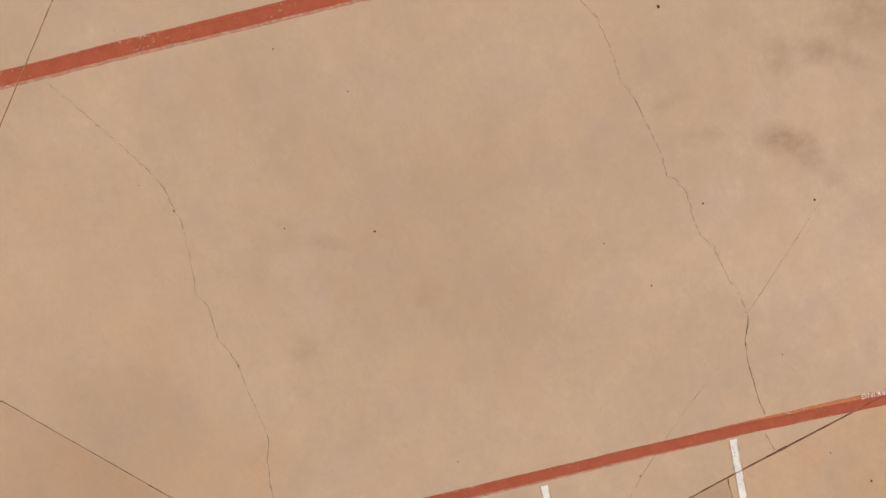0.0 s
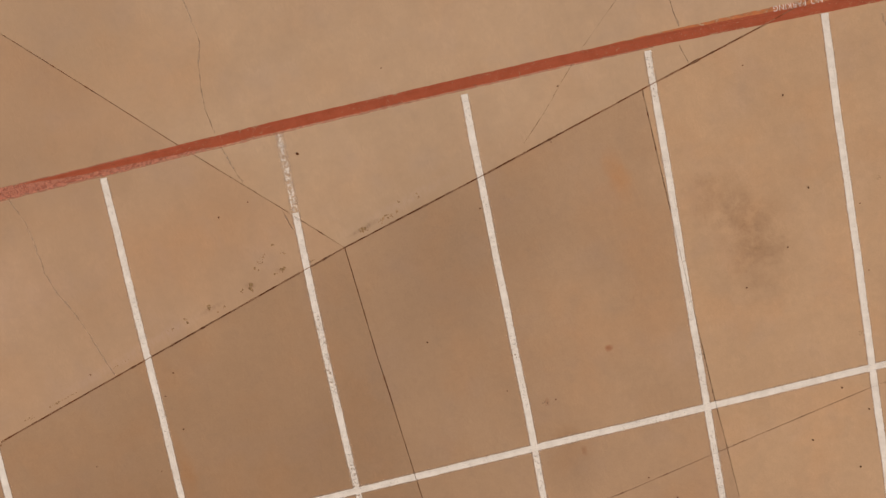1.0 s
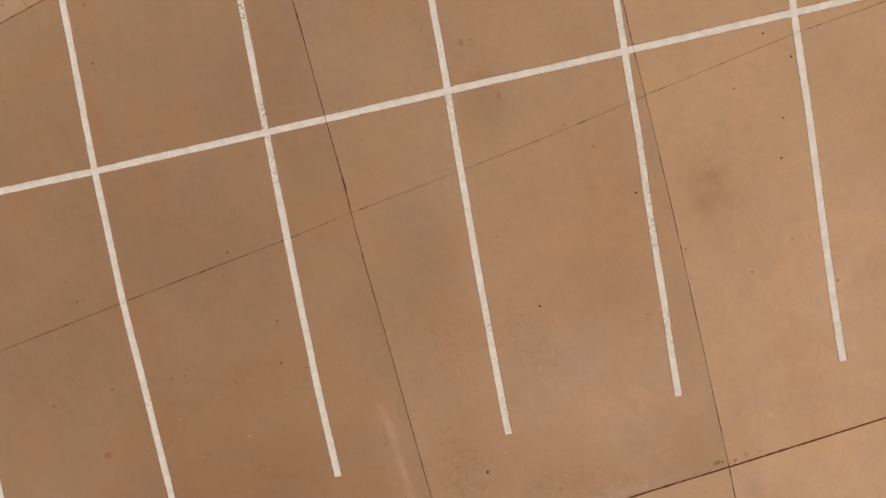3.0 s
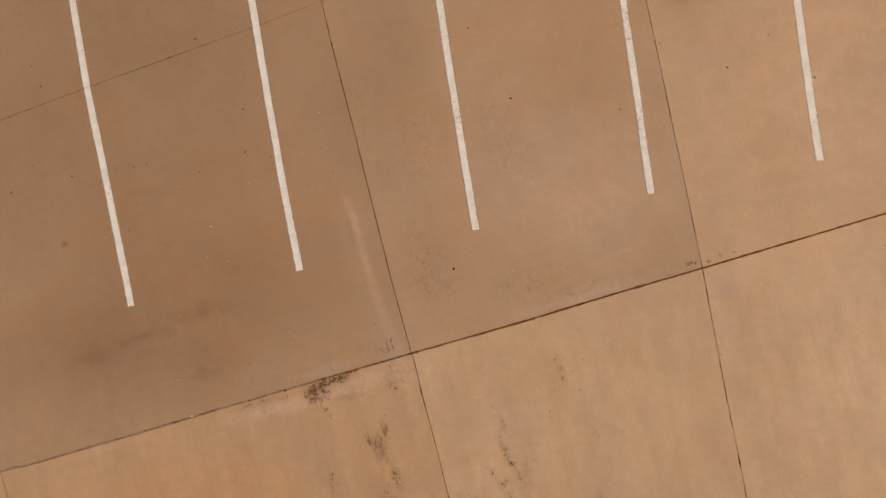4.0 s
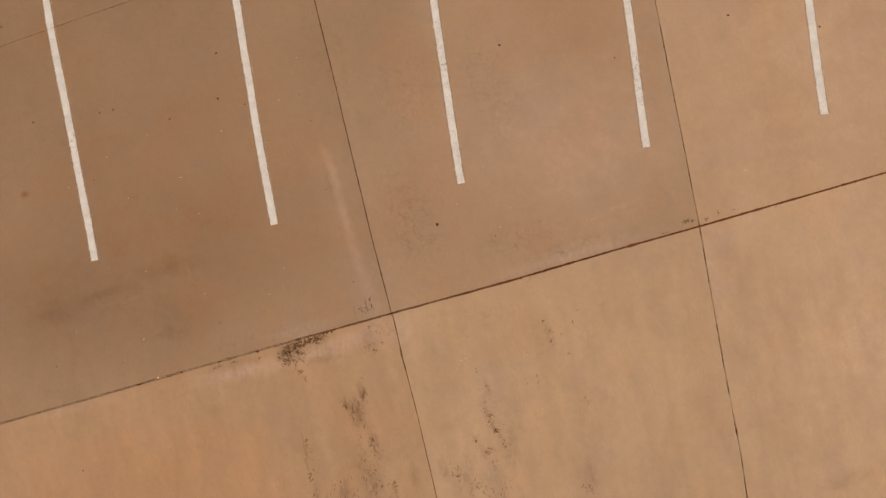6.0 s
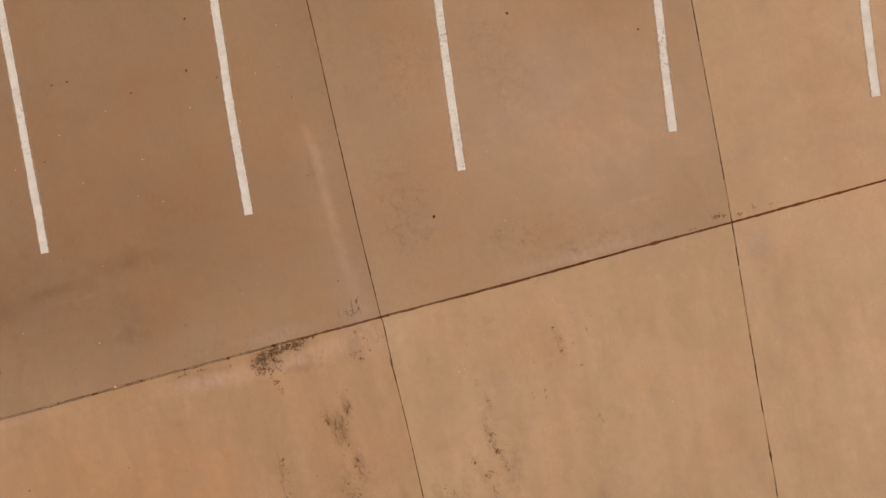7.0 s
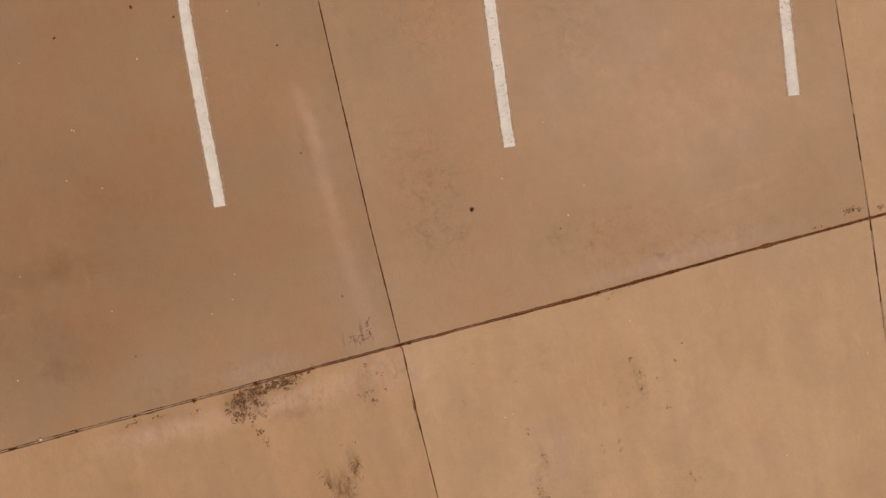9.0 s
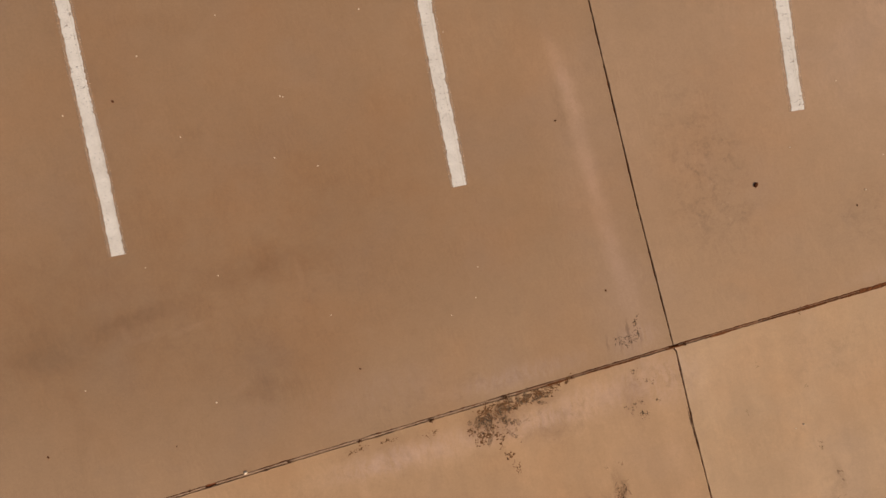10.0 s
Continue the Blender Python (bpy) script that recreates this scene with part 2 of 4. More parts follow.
def concrete_material(zone, x0, x1, y0, y1):
    """Cast concrete, the same all over, with the stains that lie within or reach into one zone of the plan."""
    k = Net("concrete_" + zone)

    def here(rows):
        near_rows = []
        for row in rows:
            x, y, a, b, turn, _ = row
            c, d = math.cos(radians(turn)), math.sin(radians(turn))
            wide, high = math.hypot(a * c, b * d) * 1.2 + 0.2, math.hypot(a * d, b * c) * 1.2 + 0.2
            if x0 < x + wide and x - wide < x1 and y0 < y + high and y - high < y1:
                near_rows.append(row)
        return near_rows

    # The lane has been worn smoother than the stalls and the aisle.
    coarse = 0.008 if zone == "lane" else 0.032
    where = k.place()
    info = k.node("ShaderNodeObjectInfo")
    # Wobble the place so that stains have uneven outlines.
    wob = k.vec("SUBTRACT", k.noise(where, 1.1, 4, 0.6, True), (0.5, 0.5, 0.5))
    fine = k.vec("SUBTRACT", k.noise(where, 7.0, 3, 0.6, True), (0.5, 0.5, 0.5))
    near = k.vec("ADD", where, k.vec("SCALE", fine, 0.09))
    bent = k.vec("ADD", k.vec("ADD", where, k.vec("SCALE", wob, 0.36)), k.vec("SCALE", fine, 0.12))
    patch = k.noise(where, 2.6, 6, 0.68)
    broad = k.noise(k.vec("ADD", bent, (5.0, 2.0, 0)), 0.55, 5, 0.55)
    colour = k.gain(info.outputs["Color"], k.ramp(broad, 0.28, 0.72, 0.945, 1.045))
    colour = k.gain(colour, k.ramp(patch, 0.25, 0.75, 0.965, 1.035))
    # Drifts of reddish dust and of grey laitance.
    dust = k.ramp(k.noise(k.vec("ADD", bent, (31.0, 7.0, 0)), 1.0, 5, 0.55), 0.42, 0.70)
    colour = k.mix(k.math("MULTIPLY", dust, 0.18 if zone == "lane" else 0.30), colour, k.mix(1.0, colour, (1.08, 0.93, 0.78), "MULTIPLY"))
    grey = k.ramp(k.noise(k.vec("ADD", bent, (3.0, 57.0, 0)), 1.3, 5, 0.55), 0.48, 0.72)
    colour = k.mix(k.math("MULTIPLY", grey, 0.42), colour, k.mix(1.0, colour, (0.95, 0.985, 1.10), "MULTIPLY"))
    # Grey olive smears where mud has dried.
    smear = k.ramp(k.noise(k.stretch(bent, 8, 0.42, 0.60), 1.0, 6, 0.66), 0.54, 0.70)
    colour = k.mix(k.math("MULTIPLY", smear, 0.20 if zone == "lane" else 0.34), colour, k.mix(1.0, colour, (0.85, 0.88, 0.94), "MULTIPLY"))
    # Trowel drag, along the stalls; strongest on the aisle's slabs.
    sep = k.node("ShaderNodeSeparateXYZ")
    k.put(where, sep.inputs[0])
    aisle = k.ramp(sep.outputs[1], -7.6, -6.8, 1.0, 0.25)
    drag = k.ramp(k.noise(k.stretch(bent, 3, 0.30, 1.5), 1.0, 5, 0.62), 0.32, 0.68, -0.055, 0.055)
    colour = k.gain(colour, k.math("ADD", 1.0, k.math("MULTIPLY", drag, aisle)))

    def stains(colour, rows, tint, blotch, at):
        for x, y, a, b, turn, strength in here(rows):
            # Each stain hangs on the one before by a hair's breadth: worked out in turn, they need little memory.
            spot = k.vec("ADD", at, k.vec("SCALE", colour, 1e-6))
            d = k.vec("LENGTH", k.stretch(spot, turn, a, b, x, y))
            m = k.math("MULTIPLY", k.ramp(d, 0.15, 1.2, strength, 0.0), blotch)
            colour = k.mix(m, colour, k.mix(1.0, colour, tint, "MULTIPLY"))
        return colour

    soft = k.ramp(patch, 0.3, 0.7, 0.70, 1.15)
    hard = k.ramp(k.noise(where, 3.4, 6, 0.66), 0.30, 0.68, 0.35, 1.2)
    combed = k.ramp(k.noise(k.stretch(near, 0, 0.05, 0.16), 1.0, 5, 0.7), 0.36, 0.62, 0.25, 1.25)
    colour = stains(colour, BROWN_SHADES, (0.74, 0.69, 0.64), soft, bent)
    colour = stains(colour, GREY_SHADES, (0.70, 0.71, 0.74), soft, bent)
    colour = stains(colour, PALE_SHADES, (1.16, 1.18, 1.28), soft, bent)
    colour = stains(colour, PALE_STREAKS, (1.16, 1.17, 1.24), soft, near)
    colour = stains(colour, PALE_EDGES, (1.10, 1.14, 1.31), combed, near)
    colour = stains(colour, RUST_STAINS, (1.04, 0.82, 0.60), soft, bent)
    colour = stains(colour, SMALL_RUST, (0.72, 0.50, 0.42), soft, near)
    colour = stains(colour, DARK_STAINS, (0.62, 0.56, 0.525), hard, bent)
    colour = stains(colour, STREAKS, (0.56, 0.54, 0.54), combed, near)
    # Sand grain, pores, and worn zones where the grit shows.
    worn = 0.12
    for x, y, a, b, turn, strength in here(ROUGH_ZONES):
        d = k.vec("LENGTH", k.stretch(bent, turn, a, b, x, y))
        worn = k.math("MAXIMUM", worn, k.math("MULTIPLY", k.ramp(d, 0.2, 1.25, strength, 0.0), hard))
    # Cloudy float marks at a hand's width, and faint brush lines along the stalls.
    colour = k.gain(colour, k.ramp(k.noise(near, 7.5, 6, 0.72), 0.30, 0.70, 0.988 if zone == "lane" else 0.976, 1.012 if zone == "lane" else 1.024))
    brush = k.noise(k.stretch(near, 4, 0.022, 0.13), 1.0, 4, 0.65)
    brushed = k.math("MULTIPLY", k.ramp(brush, 0.3, 0.7, -0.045, 0.045), k.ramp(patch, 0.40, 0.66))
    colour = k.gain(colour, k.math("ADD", 1.0, brushed))
    sand = k.noise(k.vec("ADD", where, (6, 1, 0)), 42.0, 4, 0.72)
    colour = k.gain(colour, k.ramp(sand, 0.30, 0.70, 1.0 - coarse, 1.0 + coarse))
    grain = k.noise(where, 140.0, 2, 0.7)
    colour = k.gain(colour, k.ramp(grain, 0.25, 0.75, 1.0 - 1.4 * coarse, 1.0 + 1.4 * coarse))
    grit = k.ramp(k.noise(near, 9.0, 10, 0.80), 0.44, 0.66)
    colour = k.mix(k.math("MULTIPLY", grit, worn), colour, k.mix(1.0, colour, (0.70, 0.70, 0.72), "MULTIPLY"))
    bare = k.ramp(k.noise(k.vec("ADD", near, (4, 4, 0)), 12.0, 8, 0.78), 0.54, 0.70)
    colour = k.mix(k.math("MULTIPLY", bare, worn), colour, k.mix(1.0, colour, (1.13, 1.15, 1.22), "MULTIPLY"))
    pores = k.ramp(k.noise(k.vec("ADD", where, (2, 8, 0)), 17.0, 5, 0.75), 0.66, 0.76, 0.0, 0.18)
    colour = k.mix(pores, colour, k.mix(1.0, colour, (0.55, 0.50, 0.46), "MULTIPLY"))
    height = k.math("ADD", k.math("MULTIPLY", grain, 0.35), k.math("MULTIPLY", k.noise(where, 24.0, 4, 0.6), 0.65))
    rough = k.ramp(patch, 0.2, 0.8, 0.80, 0.94)
    return k.surface(colour, rough, k.bump(height, 0.15 if zone == "lane" else 0.30, 0.004), specular=0.12)


def paint_material(name, base, worn, red=False):
    """Road paint. The object's alpha tells how much of it is left; UV: across in -1..1, along in metres."""
    k = Net(name)
    where = k.place()
    info = k.node("ShaderNodeObjectInfo")
    uv_node = k.node("ShaderNodeUVMap")
    uv_node.uv_map = "paint"
    uv = uv_node.outputs[0]
    sep = k.node("ShaderNodeSeparateXYZ")
    k.put(uv, sep.inputs[0])
    across, along = sep.outputs[0], sep.outputs[1]
    wear = k.math("SUBTRACT", 1.0, info.outputs["Alpha"])
    # Wear comes and goes along the line.
    spell = k.ramp(k.noise(k.vec("SCALE", where, 0.9), 1.0, 3, 0.6), 0.35, 0.65, 0.75, 1.2)
    level = k.math("MULTIPLY", wear, spell)
    chips = k.math("ADD", k.math("MULTIPLY", k.noise(where, 21.0, 6, 0.75), 0.6), k.math("MULTIPLY", k.noise(k.vec("ADD", where, (7, 3, 0)), 70.0, 4, 0.7), 0.4))
    rim = k.ramp(k.math("ABSOLUTE", across), 0.72, 1.0, 0.0, 0.16)
    if red:
        # The edges flake in spells, the rest is whole.
        spells = k.ramp(k.noise(k.vec("ADD", where, (3, 1, 0)), 1.6, 3, 0.6), 0.48, 0.66, 0.25, 1.0)
        rim = k.math("MULTIPLY", k.ramp(k.math("ABSOLUTE", across), 0.30, 1.0, 0.0, 0.085), spells)
    gone = k.ramp(chips, k.math("SUBTRACT", k.math("SUBTRACT", 0.72, k.math("MULTIPLY", level, 0.36)), rim),
                  k.math("SUBTRACT", k.math("SUBTRACT", 0.76, k.math("MULTIPLY", level, 0.36)), rim))
    if not red:
        # Pinholes, crowded in some stretches, where the roller missed the pores of the concrete.
        crowd = k.ramp(k.noise(k.vec("ADD", where, (1, 6, 0)), 1.3, 3, 0.6), 0.40, 0.62, 0.0, 0.078)
        holes = k.noise(k.vec("ADD", where, (8, 2, 0)), 62.0, 2, 0.6)
        edge = k.math("SUBTRACT", k.math("SUBTRACT", 0.735, crowd), k.math("MULTIPLY", wear, 0.06))
        gone = k.math("MAXIMUM", gone, k.ramp(holes, edge, k.math("ADD", edge, 0.05)))
    colour = k.mix(k.ramp(k.noise(where, 5.0, 5, 0.65), 0.3, 0.7), base, worn)
    colour = k.gain(colour, k.ramp(k.noise(where, 90.0, 3, 0.7), 0.3, 0.75, 1.04, 0.90))
    # A thin second pass of the roller, seen as a fine line along one side.
    seam = k.math("ABSOLUTE", k.math("SUBTRACT", across, k.ramp(k.noise(where, 0.5, 2, 0.5), 0.3, 0.7, 0.35, 0.75)))
    colour = k.mix(k.ramp(seam, 0.03, 0.12, 0.30, 0.0), colour, k.mix(1.0, colour, (0.72, 0.68, 0.62), "MULTIPLY"))
    dirt = k.ramp(k.noise(k.vec("ADD", where, (9, 4, 0)), 14.0, 5, 0.7), 0.58, 0.75, 0.0, 0.35)
    colour = k.mix(dirt, colour, (0.30, 0.21, 0.14))
    cover = k.math("SUBTRACT", 1.0, gone, clamp=True)
    bump = k.bump(k.math("MULTIPLY", cover, k.noise(where, 60.0, 3, 0.6)), 0.3, 0.002)
    return k.surface(colour, 0.8, bump, cover, 0.06)


def faded_material(name, base, low=0.35, high=0.62, thick=0.8):
    """Thin old paint that has worn through in drifts."""
    k = Net(name)
    where = k.place()
    n = k.math("ADD", k.math("MULTIPLY", k.noise(where, 9.0, 5, 0.7), 0.6), k.math("MULTIPLY", k.noise(where, 55.0, 4, 0.7), 0.4))
    cover = k.ramp(n, low, high, 0.0, thick)
    colour = k.gain(base, k.ramp(k.noise(where, 20.0, 4, 0.6), 0.3, 0.7, 0.88, 1.12))
    return k.surface(colour, 0.85, None, cover, 0.05)


def plain_material(name, base, rough=0.9, scale=30.0, spread=0.2, grain=220.0):
    k = Net(name)
    where = k.place()
    geo = k.node("ShaderNodeNewGeometry")
    colour = k.gain(base, k.ramp(k.noise(where, scale, 4, 0.65), 0.25, 0.75, 1 - spread, 1 + spread))
    colour = k.gain(colour, k.ramp(geo.outputs["Random Per Island"], 0, 1, 0.75, 1.25, smooth=False))
    return k.surface(colour, rough, k.bump(k.noise(where, grain, 3, 0.6), 0.5, 0.002), specular=0.03)


def crack_material(name, base, low, high):
    """Dirt in a hairline crack, which closes up here and there."""
    k = Net(name)
    where = k.place()
    n = k.math("ADD", k.math("MULTIPLY", k.noise(where, 3.5, 4, 0.65), 0.6), k.math("MULTIPLY", k.noise(where, 30.0, 3, 0.65), 0.4))
    colour = k.gain(base, k.ramp(k.noise(where, 25.0, 3, 0.6), 0.3, 0.7, 0.7, 1.3))
    return k.surface(colour, 0.95, None, k.ramp(n, low, high, 0.0, 0.95), 0.1)


CONCRETE = {
    "north": concrete_material("lane", -9, 8, 2.0, 15), "left": concrete_material("west_stalls", -9, -1.4, -7.6, 3.8),
    "centre": concrete_material("middle_stalls", -2.1, 3.1, -7.1, 5.1), "right": concrete_material("east_stalls", 2.9, 8, -6.7, 6.0),
    "south_left": concrete_material("west_aisle", -9, -1.2, -12, -7.0), "south": concrete_material("east_aisle", -1.5, 8, -12, -6.2),
}
EARTH = plain_material("dark_earth", (0.150, 0.046, 0.015), 0.95, 14.0, 0.5)
FAR_GROUND = plain_material("far_ground", (0.36, 0.25, 0.16), 0.92, 0.2, 0.2)
JOINT_DIRT = plain_material("reddish_joint_dirt", (0.140, 0.050, 0.018), 0.95, 45.0, 0.55)
BEAD = plain_material("brown_sealant", (0.265, 0.145, 0.078), 0.92, 22.0, 0.35)
DUST = plain_material("sandy_dust", (0.33, 0.205, 0.112), 0.95, 30.0, 0.2)
SEALANT = plain_material("sandy_sealant", (0.35, 0.22, 0.13), 0.9, 18.0, 0.25)
WHITE_PAINT = paint_material("white_road_paint", (0.755, 0.675, 0.565), (0.64, 0.56, 0.46))
RED_PAINT = paint_material("red_road_paint", (0.345, 0.084, 0.038), (0.29, 0.068, 0.030), True)
PINK_FILM = faded_material("worn_pink_film", (0.52, 0.215, 0.135), 0.16, 0.66, 0.72)
OLD_RED = faded_material("faded_orange_red_paint", (0.46, 0.16, 0.06), 0.40, 0.50, 0.9)
PINK_RED = faded_material("faded_pink_paint", (0.50, 0.19, 0.115), 0.28, 0.62, 0.66)
OVERSPRAY = faded_material("pale_overspray", (0.60, 0.45, 0.31), 0.30, 0.70, 0.42)
LETTER_PAINT = faded_material("worn_white_lettering", (0.70, 0.64, 0.56), 0.40, 0.50, 0.95)
CRACK_DARK = crack_material("crack_dirt", (0.110, 0.058, 0.032), 0.40, 0.52)
CRACK_FAINT = crack_material("faint_crack_dirt", (0.165, 0.095, 0.056), 0.495, 0.62)
CRUMBLED = faded_material("crumbled_concrete", (0.50, 0.345, 0.225), 0.36, 0.62, 0.55)
STREAK_FILM = faded_material("brown_lichen_film", (0.255, 0.128, 0.060), 0.36, 0.62, 0.46)
LICHEN = plain_material("dark_lichen", (0.142, 0.068, 0.028), 0.95, 40.0, 0.35)
THIN_LICHEN = faded_material("thin_lichen", (0.205, 0.122, 0.066), 0.32, 0.64, 0.62)
MOSS = plain_material("olive_moss", (0.250, 0.148, 0.068), 0.95, 40.0, 0.35)
CLOD = plain_material("dark_clod", (0.085, 0.029, 0.011), 0.85, 60.0, 0.4)
GRIT = plain_material("pale_grit", (0.56, 0.43, 0.29), 0.8, 60.0, 0.2)
DRY_WEED = plain_material("dry_weed", (0.115, 0.052, 0.023), 0.9, 50.0, 0.4)


# ---- mesh helpers ----
def mesh_object(name, verts, faces, material, parent=None, smooth=False):
    data = bpy.data.meshes.new(name)
    data.from_pydata([tuple(v) for v in verts], [], faces)
    data.materials.append(material)
    if smooth:
        data.polygons.foreach_set("use_smooth", [True] * len(data.polygons))
    data.update()
    ob = new(name, data)
    ob.parent = parent
    return ob


def unit(v):
    n = math.hypot(v[0], v[1]) or 1.0
    return v[0] / n, v[1] / n


def wander(x, y, size, scale, shift=0.0):
    return size * noise.noise(Vector((x * scale, y * scale, shift)))


def resample(path, step):
    """Points at even steps along a polyline, with the corners."""
    out = []
    for a, b in zip(path, path[1:]):
        n = max(1, int(math.dist(a, b) / step))
        out += [(a[0] + (b[0] - a[0]) * i / n, a[1] + (b[1] - a[1]) * i / n) for i in range(n)]
    return out + [tuple(path[-1])]


def sides(path):
    """For each point of a polyline, the unit vector to its left."""
    out = []
    for i in range(len(path)):
        a, b = path[max(0, i - 1)], path[min(len(path) - 1, i + 1)]
        d = unit((b[0] - a[0], b[1] - a[1]))
        out.append((-d[1], d[0]))
    return out


# ---- the ground under everything ----
R = 1500.0
ground = mesh_object("ground", [(-R, -R, -0.06), (R, -R, -0.06), (R, R, -0.06), (-R, R, -0.06)], [(0, 1, 2, 3)], FAR_GROUND)
tagged(ground, "bare sandy ground that runs out to the horizon", "ground", kind="structure")

# The bed below the slabs: dark earth that shows in the open joints.
X0, X1, Y0, Y1 = -26.0, 26.0, -26.0, 28.0
bed_verts = [(x, y, z) for z in (-0.055, -0.019) for x, y in ((X0, Y0), (X1, Y0), (X1, Y1), (X0, Y1))]
bed_faces = [(4, 5, 6, 7), (0, 1, 5, 4), (1, 2, 6, 5), (2, 3, 7, 6), (3, 0, 4, 7)]
pavement = mesh_object("pavement", bed_verts, bed_faces, EARTH)
tagged(pavement, "tan concrete car park paving cast in large jointed slabs", "pavement", kind="structure")

# ---- slabs: a field cut by joints ----
# Each joint: two points on its line and its width.
K0, K1, K2, K3 = (-2.017, 3.758), (2.893, 5.01), (-1.78, -1.486), (2.959, -0.712)
J1, J2 = (-1.46, -7.005), (3.074, -6.579)
J_DIAGONAL_WEST = ((-8.0, 2.06), K0, 0.021)
J_DIAGONAL_EAST = (K0, (5.5, 5.672), 0.021)
J_BRANCH = ((-6.86, 8.70), K0, 0.0064)
J_LEFT = (K0, K2, 0.0120)
J_LEFT_LOW = (K2, J1, 0.0092)
J_RIGHT = (K1, K3, 0.0084)
J_RIGHT_LOW = (K3, J2, 0.0078)
J_HAIR = ((-8.08, -2.50), K2, 0.0052)
J_HAIR_EAST = (K2, (6.57, -0.13), 0.0052)
J_MAIN = ((-5.67, -7.385), (5.91, -6.31), 0.023)
J_LEFT_SOUTH = (J1, (-1.27, -9.9), 0.0086)
J_RIGHT_SOUTH = (J2, (2.98, -10.6), 0.0100)
J_FAR_SOUTH = ((-7.90, -8.3), (-7.80, -9.2), 0.010)
J_NORTH = ((-4.385, 13.918), (-5.685, 12.388), 0.0165)
# How far a joint strays to the left of its straight line, at so many metres from its first point.
BENDS = (
    (J_MAIN, ((-2.0, -0.022), (0.0, -0.024), (1.1, -0.014), (4.3, -0.016), (6.1, -0.024), (7.5, -0.006), (8.8, -0.006), (11.7, 0.018))),
    (J_DIAGONAL_WEST, ((0.0, 0.040), (2.7, 0.025), (5.5, 0.006), (6.22, 0.0))),
    (J_DIAGONAL_EAST, ((0.0, 0.0), (2.35, -0.030), (5.2, -0.028), (7.0, -0.045), (8.5, -0.02))),
    (J_BRANCH, ((0.0, 0.060), (2.7, 0.030), (3.9, 0.008), (5.8, 0.010), (6.92, 0.0))),
    (J_LEFT, ((0.0, 0.0), (1.75, -0.018), (2.4, -0.008), (3.75, -0.004), (4.8, 0.010), (5.25, -0.002))),
    (J_LEFT_LOW, ((0.0, -0.002), (0.73, -0.016), (2.0, -0.008), (3.1, -0.014), (4.4, -0.016), (5.53, 0.004))),
    (J_RIGHT, ((0.0, 0.0), (3.4, 0.008), (5.0, 0.014), (5.72, 0.032))),
    (J_RIGHT_LOW, ((0.0, 0.032), (1.4, 0.040), (2.5, 0.036), (3.2, 0.028), (4.5, 0.014), (5.87, -0.004))),
    (J_HAIR, ((0.0, 0.016), (2.6, 0.014), (4.4, -0.004), (5.4, -0.018), (6.38, -0.006))),
    (J_HAIR_EAST, ((0.0, -0.006), (1.8, -0.030), (3.2, -0.040), (4.84, -0.008), (7.25, 0.024), (8.4, -0.03))),
    (J_LEFT_SOUTH, ((0.0, 0.016), (0.7, 0.004), (1.5, 0.010), (2.9, -0.012))),
    (J_RIGHT_SOUTH, ((0.0, -0.004), (0.9, 0.004), (2.0, 0.016), (3.3, 0.050), (4.0, 0.036))),
)


def stray(joint, x, y):
    """How far the joint strays to the left beside (x, y), with its unit vector to the left and the distance from its straight line."""
    (ax, ay), (bx, by), _ = joint
    d = unit((bx - ax, by - ay))
    along, off = (x - ax) * d[0] + (y - ay) * d[1], (y - ay) * d[0] - (x - ax) * d[1]
    for line, rows in BENDS:
        if line is joint:
            if not rows[0][0] - 0.03 < along < rows[-1][0] + (0.03 if line[1] in (K0, K2, K3, J1, J2) else 4.0):
                break
            return float(np.interp(along, [r[0] for r in rows], [r[1] for r in rows])), (-d[1], d[0]), off
    return 0.0, (-d[1], d[0]), off


def bent(x, y):
    """A place beside the straight joints, moved to where the joint truly runs."""
    dx = dy = 0.0
    used = []
    for joint, _ in BENDS:
        by, n, off = stray(joint, x, y)
        if by and abs(off) < 0.05 and all(abs(n[0] * m[0] + n[1] * m[1]) < 0.9 for m in used):
            used.append(n)
            dx, dy = dx + n[0] * by, dy + n[1] * by
    return x + dx, y + dy


def shifted(joint, dx, dy=0.0):
    (ax, ay), (bx, by), w = joint
    return (ax + dx, ay + dy), (bx + dx, by + dy), w


def cut(polygon, joint, side):
    """The part of a convex polygon on one side (1 left, -1 right) of a joint, half the joint's width away."""
    a, b, w = joint
    d = unit((b[0] - a[0], b[1] - a[1]))
    n = (-d[1] * side, d[0] * side)

    def far(p):
        return (p[0] - a[0]) * n[0] + (p[1] - a[1]) * n[1] - w / 2

    out = []
    for p, q in zip(polygon, polygon[1:] + polygon[:1]):
        fp, fq = far(p), far(q)
        if fp >= 0:
            out.append(p)
        if (fp >= 0) != (fq >= 0):
            t = fp / (fp - fq)
            out.append((p[0] + (q[0] - p[0]) * t, p[1] + (q[1] - p[1]) * t))
    return out


def cut_all(cells, joint):
    done = []
    for cell in cells:
        done += [part_ for part_ in (cut(cell, joint, 1), cut(cell, joint, -1)) if len(part_) > 2]
    return done


field = [(X0, Y0), (X1, Y0), (X1, Y1), (X0, Y1)]
west = cut(cut(field, J_MAIN, 1), J_DIAGONAL_WEST, -1)
east = cut(cut(field, J_MAIN, 1), J_DIAGONAL_EAST, -1)
south = cut(field, J_MAIN, -1)
